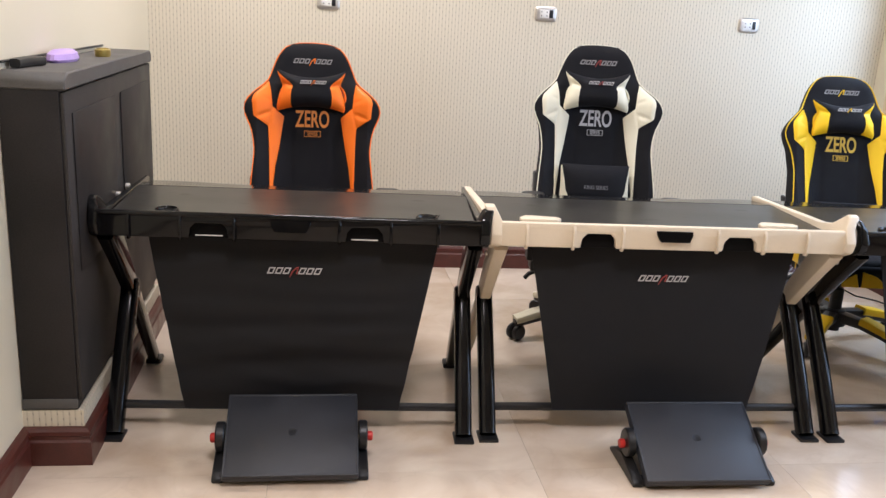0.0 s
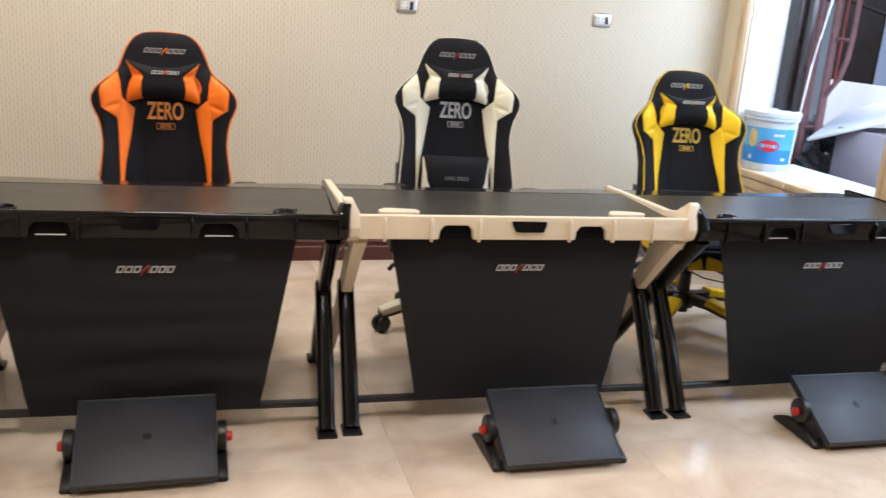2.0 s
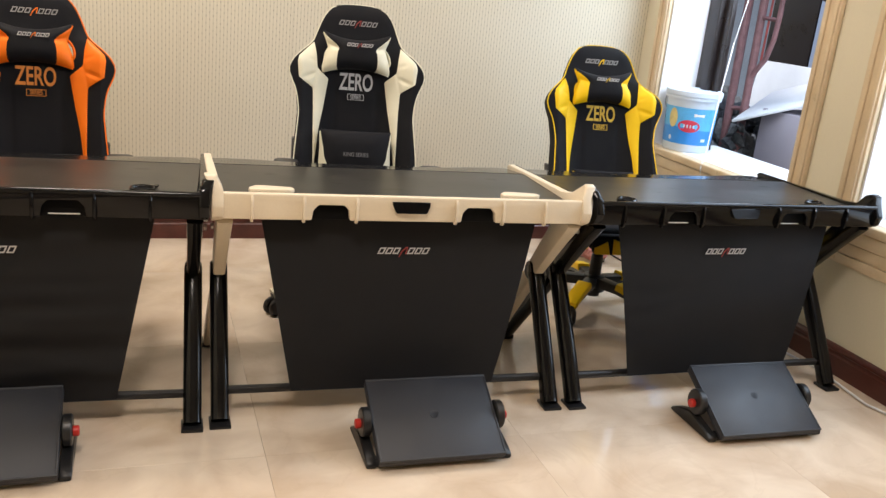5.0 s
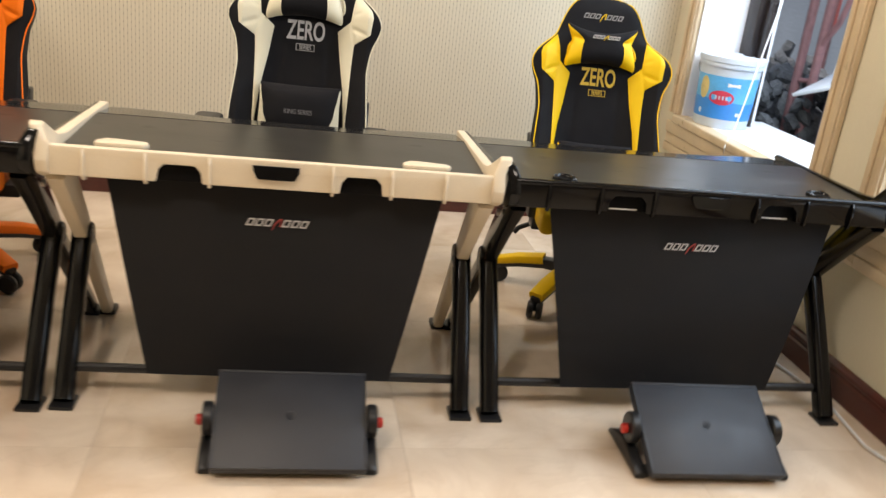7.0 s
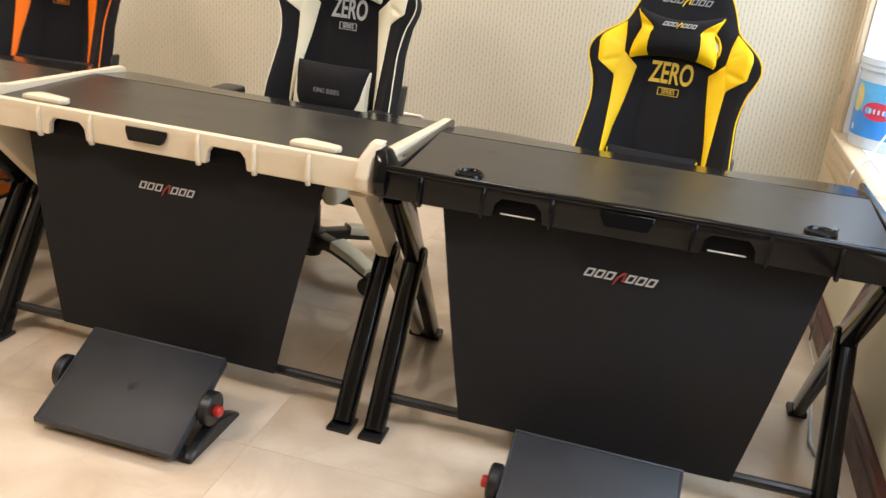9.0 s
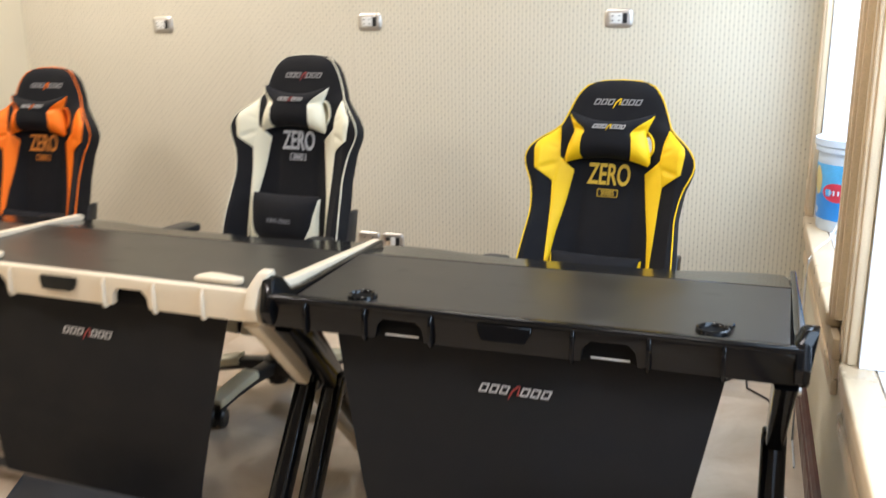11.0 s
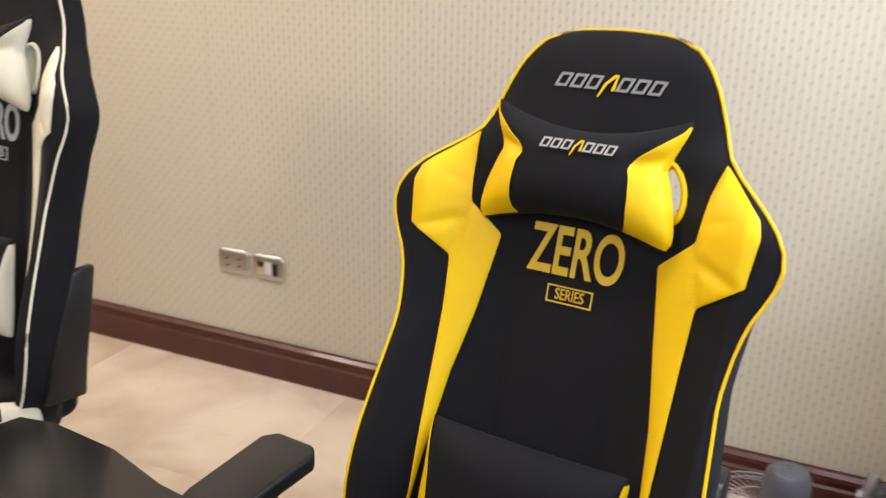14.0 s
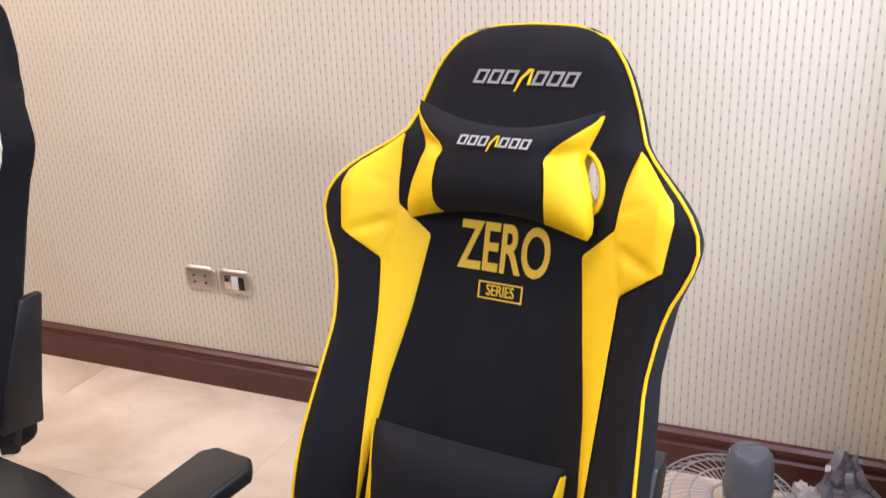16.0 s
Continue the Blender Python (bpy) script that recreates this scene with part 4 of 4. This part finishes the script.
        lathe([(0, 0.03), (0.008, 0.03), (0.008, 0.07), (0, 0.07)], 10, bm, pose(wx, wy, 0))
        part("caster", bm, M_SATINBLACK, c, "twin black caster wheel")
    return c


chair(-0.047, 3.737, 1.173, 11, M_ORANGE, M_ORANGETHREAD, 0.60, -40, -0.31, 1.5, "black and orange racing gaming chair behind the desk", 0.645, -0.64, 0.29)
chair(1.176, 3.712, 1.226, 10, M_WHITE, M_SILVERTHREAD, 0.515, 194.5, -0.30, -6.5, "black and cream-white racing gaming chair behind the desk", 0.645, -0.62, 0.285)
chair(2.324, 3.718, 1.143, 16.3, M_YELLOW, M_YELLOWTHREAD, 0.580, 231.5, -0.335, -7.0, "black and yellow racing gaming chair near the window", 0.630, -0.685, 0.255)


# ---- wall cabinet and what lies on it ----
def wall_cabinet():
    c = thing("wall_cabinet", ((XW + JX) / 2, 2.96, 0.167), "dusty black metal cabinet on the wall ledge", "cabinet")
    hx, y0, y1, h = (JX - XW) / 2 - 0.002, JY0 - 2.96, 3.55 - 2.96, 0.958
    body = part("body", box(-hx, hx - 0.012, y0, y1, 0.0, h - 0.03, 0.004), M_CABINET, c, "black sheet-metal body")
    bm = prism([(y0 - 0.006, h - 0.045), (y1 + 0.004, h - 0.045), (y1 + 0.004, h - 0.012), (y1 - 0.02, h), (y0 + 0.03, h), (y0 - 0.006, h - 0.020)], "x", -hx, hx + 0.006, 0.004)
    part("lid", bm, M_CABTOP, c, "dusty bevelled metal top")
    door = part("door", box(hx - 0.011, hx, y0 + 0.004, y1 - 0.004, 0.03, h - 0.05, 0.003), M_CABDOOR, c, "dusty black door")
    for a, b in ((y0 + 0.065, y0 + 0.54), (y0 + 0.635, y1 - 0.06)):
        part("door_panel", box(hx + 0.0005, hx + 0.004, a, b, 0.40, h - 0.11, 0.002), M_CABINET, door)
    part("bottom_rail", box(-hx, hx - 0.012, y0 - 0.004, y0 + 0.01, 0.004, 0.035, 0.003), M_CABTOP, body)
    for y in (y0 + 0.51, y0 + 0.65):
        part("lock", disc_x(hx + 0.0005, hx + 0.018, y, 0.525, 0.012, 14, 0.003), M_CHROME, door, "small metal lock")


wall_cabinet()
ZT = 0.167 + 0.958
bm = sweep([(-0.815, 2.47, ZT + 0.013), (-0.805, 2.54, ZT + 0.016), (-0.79, 2.61, ZT + 0.012)], lambda f: rrect(0.03, 0.024, 0.008))
tagged(link("brush", bm, M_SATINBLACK), "dark brush lying on the cabinet top", "brush")
bm = lathe([(0, 0.0), (0.05, 0.0), (0.055, 0.01), (0.05, 0.03), (0.035, 0.042), (0, 0.045)], 22, None, pose(-0.785, 2.80, ZT) @ Matrix.Diagonal((0.7, 2.0, 0.8, 1)))
tagged(link("plastic_case", bm, M_PURPLE), "lilac plastic case lying on the cabinet", "case")
bm = lathe([(0, 0.0), (0.028, 0.0), (0.03, 0.006), (0.03, 0.022), (0.024, 0.026), (0.020, 0.016), (0, 0.016)], 22, None, pose(-0.735, 3.08, ZT) @ Matrix.Diagonal((0.8, 1.4, 1, 1)))
tagged(link("tape_roll", bm, M_GOLD), "small yellowish tape roll on the cabinet", "tape")
bm = tube([(XW + 0.006, 2.42, ZT + 0.02), (XW + 0.007, 3.0, ZT + 0.016), (XW + 0.006, 3.5, ZT + 0.012)], 0.004, 6)
tagged(link("cable", bm, M_SATINBLACK), "thin black cable along the wall", "cable")


# ---- sockets ----
def socket(x, z, kind):
    s = thing("wall_socket", (x, YN, z), "brushed metal wall socket plate with a dark port" if kind else "brushed metal wall socket plate with white outlets", "socket", "wall sockets")
    bm = bmesh.new()
    last = None
    for hw, hh, cr, dy in ((0.055, 0.038, 0.018, -0.0005), (0.055, 0.038, 0.018, -0.004), (0.051, 0.034, 0.017, -0.0085), (0.042, 0.026, 0.010, -0.0104)):
        row = [bm.verts.new((sx * (hw - cr) + cr * math.cos(t), dy, sz * (hh - cr) + cr * math.sin(t))) for sx, sz, t0 in ((1, 1, 0), (-1, 1, 90), (-1, -1, 180), (1, -1, 270)) for t in [radians(t0 + 22.5 * k) for k in range(5)]]
        if last:
            for k in range(20):
                bm.faces.new((last[k], last[(k + 1) % 20], row[(k + 1) % 20], row[k]))
        last = row
    bm.faces.new(last)
    plate = part("plate", bm, M_CHROME, s)
    if kind:
        part("port", box(0.016, 0.035, -0.0128, -0.0105, -0.020, 0.020, 0.001), M_SATINBLACK, plate, "black port")
        if z > 1:
            part("insert", box(-0.034, 0.015, -0.0125, -0.0105, -0.020, 0.020, 0.001), M_SOCKET, plate, "white insert")
            for dx in (-0.024, 0.003):
                for dz in (-0.009, 0.009):
                    part("outlet_hole", disc_x(-0.0028, 0.0028, 0, 0, 0.0030, 8, 0.0005), M_SATINBLACK, plate).matrix_basis = pose(dx, -0.0122, dz, 0, 0, 90)
        else:
            part("insert", box(-0.008, 0.015, -0.0125, -0.0105, -0.020, 0.020, 0.001), M_SOCKET, plate, "white insert")
            part("insert", box(-0.034, -0.009, -0.0120, -0.0105, -0.020, 0.020, 0.001), M_SILVER, plate, "bright metal insert")
            part("port", box(-0.030, -0.016, -0.0128, -0.0121, 0.002, 0.014, 0.0002), M_SATINBLACK, plate, "small black port")
    else:
        for dx in (-0.02, 0.02):
            for dz in (-0.011, 0.011):
                part("outlet_hole", disc_x(-0.0035, 0.0035, 0, 0, 0.0035, 8, 0.0005), M_SATINBLACK, plate).matrix_basis = pose(dx, -0.0105, dz, 0, 0, 90)


for x in (0.015, 1.108, 2.201):
    socket(x, 1.345, True)
socket(1.071, 0.349, False)
socket(1.192, 0.349, True)


# ---- paint pail on the sill ----
def pail():
    c = thing("paint_pail", (3.093, 4.028, ZS + 0.0125), "white and blue paint pail on the window sill", "bucket")
    c.matrix_world = pose(3.093, 4.028, ZS + 0.0125) @ Matrix.Diagonal((0.92, 0.92, 0.92, 1))
    body = part("body", lathe([(0, 0.0), (0.128, 0.0), (0.132, 0.006), (0.146, 0.30), (0.146, 0.335), (0, 0.335)], 40), M_PAILWHITE, c, "white plastic pail")
    bm = lathe([(0, 0.3355), (0.150, 0.3355), (0.158, 0.318), (0.1485, 0.318), (0.1485, 0.296), (0.1555, 0.296), (0.1555, 0.314), (0.160, 0.318), (0.160, 0.342), (0.152, 0.347), (0.146, 0.341), (0, 0.341)], 40)
    part("lid", bm, M_PAILWHITE, c, "white plastic lid")
    bm = bmesh.new()
    rows_ = [[bm.verts.new(((0.1325 + 0.0465 * z + 0.0012) * math.cos(t), (0.1325 + 0.0465 * z + 0.0012) * math.sin(t), z)) for t in [2 * math.pi * k / 40 for k in range(40)]] for z in (0.045, 0.10, 0.16, 0.22, 0.252)]
    for r0, r1 in zip(rows_, rows_[1:]):
        for k in range(40):
            bm.faces.new((r0[k], r0[(k + 1) % 40], r1[(k + 1) % 40], r1[k]))
    label = part("label", bm, M_PAILBLUE, body, "blue printed wrap")
    bm = bmesh.new()
    rows_ = [[bm.verts.new(((0.1325 + 0.0465 * z + 0.0019) * math.cos(t), (0.1325 + 0.0465 * z + 0.0019) * math.sin(t), z + (0.006 * math.sin(2 * t + 1.0) if z > 0.1 else 0))) for t in [2 * math.pi * k / 40 for k in range(40)]] for z in (0.046, 0.135)]
    for k in range(40):
        bm.faces.new((rows_[0][k], rows_[0][(k + 1) % 40], rows_[1][(k + 1) % 40], rows_[1][k]))
    part("label_band", bm, M_PAILDEEP, label, "deeper blue lower half of the wrap")

    def patch(a0, z0, ra, rz, material, name, poly=20, lift=0.0025, text=""):
        made = bmesh.new()
        mid = made.verts.new((0, 0, 0))
        vs = []
        for k in range(poly):
            t = 2 * math.pi * (k + (0.5 if poly == 4 else 0)) / poly
            a, z = a0 + ra * math.cos(t), z0 + rz * math.sin(t)
            r = 0.1325 + 0.0465 * z + lift
            vs.append(made.verts.new((r * math.cos(a), r * math.sin(a), z)))
        r = 0.1325 + 0.0465 * z0 + lift + 0.002
        mid.co = (r * math.cos(a0), r * math.sin(a0), z0)
        for k in range(poly):
            made.faces.new((mid, vs[k], vs[(k + 1) % poly]))
        part(name, made, material, label, text)
    f = radians(235)
    patch(f, 0.150, 0.44, 0.035, M_OVAL, "oval_mark", 24, text="red oval mark")
    for k in range(4):
        patch(f - 0.18 + 0.12 * k, 0.150, 0.035, 0.013, M_PAILWHITE, "mark_bar", 4, 0.0055)
    patch(f - 0.70, 0.188, 0.20, 0.055, M_SWATCH, "ochre_swatch", 16, text="ochre printed swatch")
    patch(f + 0.7, 0.075, 0.15, 0.012, M_PAILWHITE, "print_bar", 4)
    patch(f - 0.75, 0.075, 0.07, 0.014, M_PAILWHITE, "print_dot", 12)
    patch(f + 0.35, 0.215, 0.3, 0.012, M_SOCKET, "print_bar", 4)
    bm = tube([(0.155 * math.cos(t), 0.155 * math.sin(t), 0.30 - 0.10 * math.sin((t - 0.4) / 2.4 * math.pi)) for t in [0.4 + 2.4 * k / 16 for k in range(17)]], 0.0025, 6)
    part("handle", bm, M_WIRE, c, "thin wire handle")


pail()
bm = tube([(3.38, 3.99, 2.3), (3.31, 3.98, 1.6), (3.22, 3.95, 1.2), (3.13, 3.86, 0.95), (3.04, 3.76, 0.74), (2.99, 3.70, 0.655), (2.955, 3.665, 0.632), (2.933, 3.64, 0.60), (2.928, 3.62, 0.54), (2.926, 3.60, 0.30), (2.93, 3.56, 0.02), (2.93, 3.4, 0.006)], 0.0035, 7)
tagged(link("hanging_cord", bm, M_CORD), "pale cord coming in over the window sill", "cord")


# ---- outside the window: scaffold, rubble, boards ----
def scaffold():
    s = thing("scaffold", (3.90, 4.775, 0.42), "rusty red scaffold pipes outside the window", "scaffold")
    for x, y in ((0.0, 0.0), (0.03, -0.11), (0.85, 1.1)):
        part("upright", tube([(x, y, 0), (x, y + 0.05, 3.2)], 0.025, 10), M_PIPE, s)
    for z in (0.35, 1.15, 2.0):
        part("rung", tube([(0.0, 0.0, z), (0.03, -0.11, z + 0.01)], 0.014, 8), M_PIPE, s)
    part("ladder_frame", tube([(0.03, -0.11, 0.55), (0.03, -0.14, 0.60), (0.03, -0.21, 0.68), (0.03, -0.25, 0.80), (0.03, -0.26, 0.95), (0.03, -0.25, 2.2)], 0.016, 8), M_PIPE, s)
    part("rung", tube([(0.03, -0.10, 0.92), (0.03, -0.26, 0.915)], 0.012, 8), M_PIPE, s)
    part("tie_rod", tube([(0.03, -0.17, 0.62), (0.04, -0.165, 2.2)], 0.007, 8), M_RUST, s, "thin red tie rod")
    part("brace", tube([(0.5, 0.9, 1.3), (0.9, -0.6, 0.85)], 0.014, 8), M_FRAME, s)


scaffold()
rnd = random.Random(4)
bm = bmesh.new()
for k in range(560):
    r = rnd.uniform(0.02, 0.075)
    g = bmesh.new()
    bmesh.ops.create_icosphere(g, subdivisions=1, radius=r)
    for v in g.verts:
        v.co *= rnd.uniform(0.6, 1.3)
    x, y = rnd.uniform(3.95, 5.4), rnd.uniform(4.9, 7.2)
    if k % 3 == 0:
        x, y = rnd.uniform(3.62, 4.25), rnd.uniform(4.62, 5.5)
    bmesh.ops.transform(g, matrix=pose(x, y, 0.42 + r * 0.3 + rnd.random() * 0.42 * max(0, 1 - abs(x - 4.6)) * max(0, 1 - abs(y - 6.1) / 1.3) + (rnd.random() * 0.30 if k % 3 == 0 else 0), rnd.uniform(0, 90), rnd.uniform(0, 90), 0) @ Matrix.Diagonal((1, 1.3, 0.6, 1)), verts=g.verts)
    merged(bm, g)
tagged(link("rubble", bm, M_RUBBLE, smooth=False), "dark heap of building rubble", "rubble", "", "stuff")
bm = box(-0.015, 0.015, -0.75, 0.42, 0, 0.62, 0.004)
b = tagged(link("white_board", bm, M_BOARD), "white board leaning outside behind the rubble", "board", "leaning boards")
b.matrix_world = pose(4.58, 5.06, 0.43, 0, 8, 3)
bm = box(-0.02, 0.40, -0.68, 0.0, 0, 0.40, 0.006)
b = tagged(link("carton", bm, M_CARTON), "lilac-grey carton outside below the window", "box")
b.matrix_world = pose(3.90, 4.44, 0.42, 0, 0, 4)
bm = box(-0.40, 0.40, -0.33, 0.33, 0, 0.018, 0.004)
b = tagged(link("white_board", bm, M_BOARD), "white board lying aslant on the carton", "board", "leaning boards")
b.matrix_world = pose(4.20, 4.46, 0.905, -22, -10, 36)


# ---- corner clutter: fan, bottle, bags ----
def floor_fan():
    f = thing("floor_fan", (2.60, 4.17, 0), "dismantled wire fan guard lying in the corner", "fan")
    tilt_m = pose(0, -0.02, 0.075, 14, 4, 0)
    bm = bmesh.new()
    for r, z in ((0.165, 0.0), (0.16, 0.025), (0.12, 0.055), (0.08, 0.068), (0.035, 0.072)):
        tube([tilt_m @ Vector((r * math.cos(2 * math.pi * k / 32), r * math.sin(2 * math.pi * k / 32), z)) for k in range(32)], 0.0022, 5, bm, True)
    part("guard_ring", bm, M_WIRE, f)
    bm = bmesh.new()
    for k in range(48):
        t = 2 * math.pi * k / 48
        tube([tilt_m @ Vector((r * math.cos(t + s), r * math.sin(t + s), z)) for r, z, s in ((0.035, 0.072, 0.0), (0.08, 0.068, 0.1), (0.12, 0.055, 0.18), (0.16, 0.025, 0.24), (0.165, 0.0, 0.25))], 0.0012, 4, bm)
    part("guard_grille", bm, M_WIRE, f, "thin curved guard wires")
    bm = lathe([(0, 0.0), (0.10, 0.0), (0.11, 0.01), (0.06, 0.03), (0.05, 0.06), (0, 0.07)], 24)
    part("motor_base", bm, M_GREYPLASTIC, f, "grey plastic base")


floor_fan()


def bottle():
    b = thing("water_jug", (2.640, 4.085, 0.0), "smoky grey plastic jug with a green label", "jug")
    bm = lathe([(0, 0.0), (0.040, 0.0), (0.044, 0.010), (0.047, 0.12), (0.047, 0.20), (0.049, 0.205), (0.049, 0.225), (0.046, 0.232), (0.046, 0.262), (0.042, 0.284), (0.034, 0.294), (0.02, 0.297), (0.004, 0.297), (0, 0.292)], 30)
    body = part("body", bm, M_GREYPLASTIC, b)
    bm = bmesh.new()
    r0 = [bm.verts.new((0.0488 * math.cos(t), 0.0488 * math.sin(t), 0.135)) for t in [radians(200 + 10 * k) for k in range(10)]]
    r1 = [bm.verts.new((0.0488 * math.cos(t), 0.0488 * math.sin(t), 0.195)) for t in [radians(200 + 10 * k) for k in range(10)]]
    for k in range(9):
        bm.faces.new((r0[k], r0[k + 1], r1[k + 1], r1[k]))
    part("label", bm, M_LABEL, body, "faded green and white label")


bottle()


def crumple(name, at, size, material, label, category, seed):
    bm = bmesh.new()
    bmesh.ops.create_icosphere(bm, subdivisions=4, radius=1)
    for v in bm.verts:
        k = 1 + 0.45 * noise.noise(v.co * 1.7 + Vector((seed, 0, 0))) + 0.25 * noise.noise(v.co * 5 + Vector((0, seed, 0)))
        v.co = Vector((v.co.x * size[0], v.co.y * size[1], v.co.z * size[2])) * k
    low = min(v.co.z for v in bm.verts)
    for v in bm.verts:
        v.co += Vector(at) - Vector((0, 0, low))
    return tagged(link(name, bm, material, angle=48), label, category)


def folded_bag():
    """A stiff bag, folded to a point and propped up in the corner."""
    made = bmesh.new()
    def skin(p, q):
        w = 0.075 * (1 - 0.72 * q) * (2 * p - 1)
        dent = 0.020 * abs(math.sin(3.1 * math.pi * p + 2.0 * q)) + 0.010 * noise.noise(Vector((p * 6, q * 6, 1.5)))
        return (2.855 + w + 0.05 * q * q - 0.075 * q, 4.335 + 0.045 * q - dent, 0.012 + 0.15 * q + 0.05 * p * (1 - q) + 0.012 * math.sin(7 * p))
    sheet(skin, 14, 14, 0.012, bm=made)
    low = min(v.co.z for v in made.verts)
    for v in made.verts:
        v.co.z -= low
    return tagged(link("plastic_bag", made, M_BAG, angle=18), "folded grey plastic bag propped in the corner", "bag")


folded_bag()
crumple("paper_ball", (2.755, 4.30, 0.0), (0.034, 0.03, 0.040), M_PAPER, "crumpled pale paper in the corner", "paper", 5)
crumple("red_wrapper", (2.62, 3.98, 0.0), (0.07, 0.05, 0.05), surf("pink_wrapper", (0.6, 0.25, 0.2), 0.5, var=0.3, scale=20), "crumpled pink wrapper by the fan", "wrapper", 8)
bm = tube([(2.90, 3.2, 0.008), (2.86, 2.9, 0.008), (2.91, 2.6, 0.008), (2.87, 2.3, 0.008), (2.93, 2.1, 0.008)], 0.005, 7)
c = tube([(2.60, 4.08, 0.006), (2.675, 3.971, 0.006), (2.73, 4.06, 0.006), (2.76, 4.15, 0.012), (2.786, 4.08, 0.006), (2.79, 3.98, 0.006), (2.86, 3.9, 0.006), (2.92, 3.7, 0.006)], 0.004, 7)
tagged(link("power_cable", c, M_SATINBLACK), "black power cable on the floor in the corner", "cable")
tagged(link("floor_cable", bm, M_CORD), "pale cable lying along the baseboard", "cable")

# ---- floor tiles ----
TS = 0.80
tile_meshes = {}
row_y = [2.295 + TS * k for k in range(-10, 4)]
col_x = [-0.94 + TS * k for k in range(0, 6)]
for ya in row_y:
    for xa in col_x:
        a, b, c, d = max(XW, xa), min(XE, xa + TS), max(YS, ya), min(YN, ya + TS)
        if b - a < 0.02 or d - c < 0.02:
            continue
        key = (round(b - a, 3), round(d - c, 3))
        if key not in tile_meshes:
            g = box(0.0003, key[0] - 0.0003, 0.0003, key[1] - 0.0003, -0.0119, 0.0, 0.0002, 1)
            me = bpy.data.meshes.new("tile")
            g.to_mesh(me)
            g.free()
            me.materials.append(M_MARBLE)
            tile_meshes[key] = me
        t = new("tile", tile_meshes[key])
        t.location = (a, c, 0)
        t.parent = floor_slab
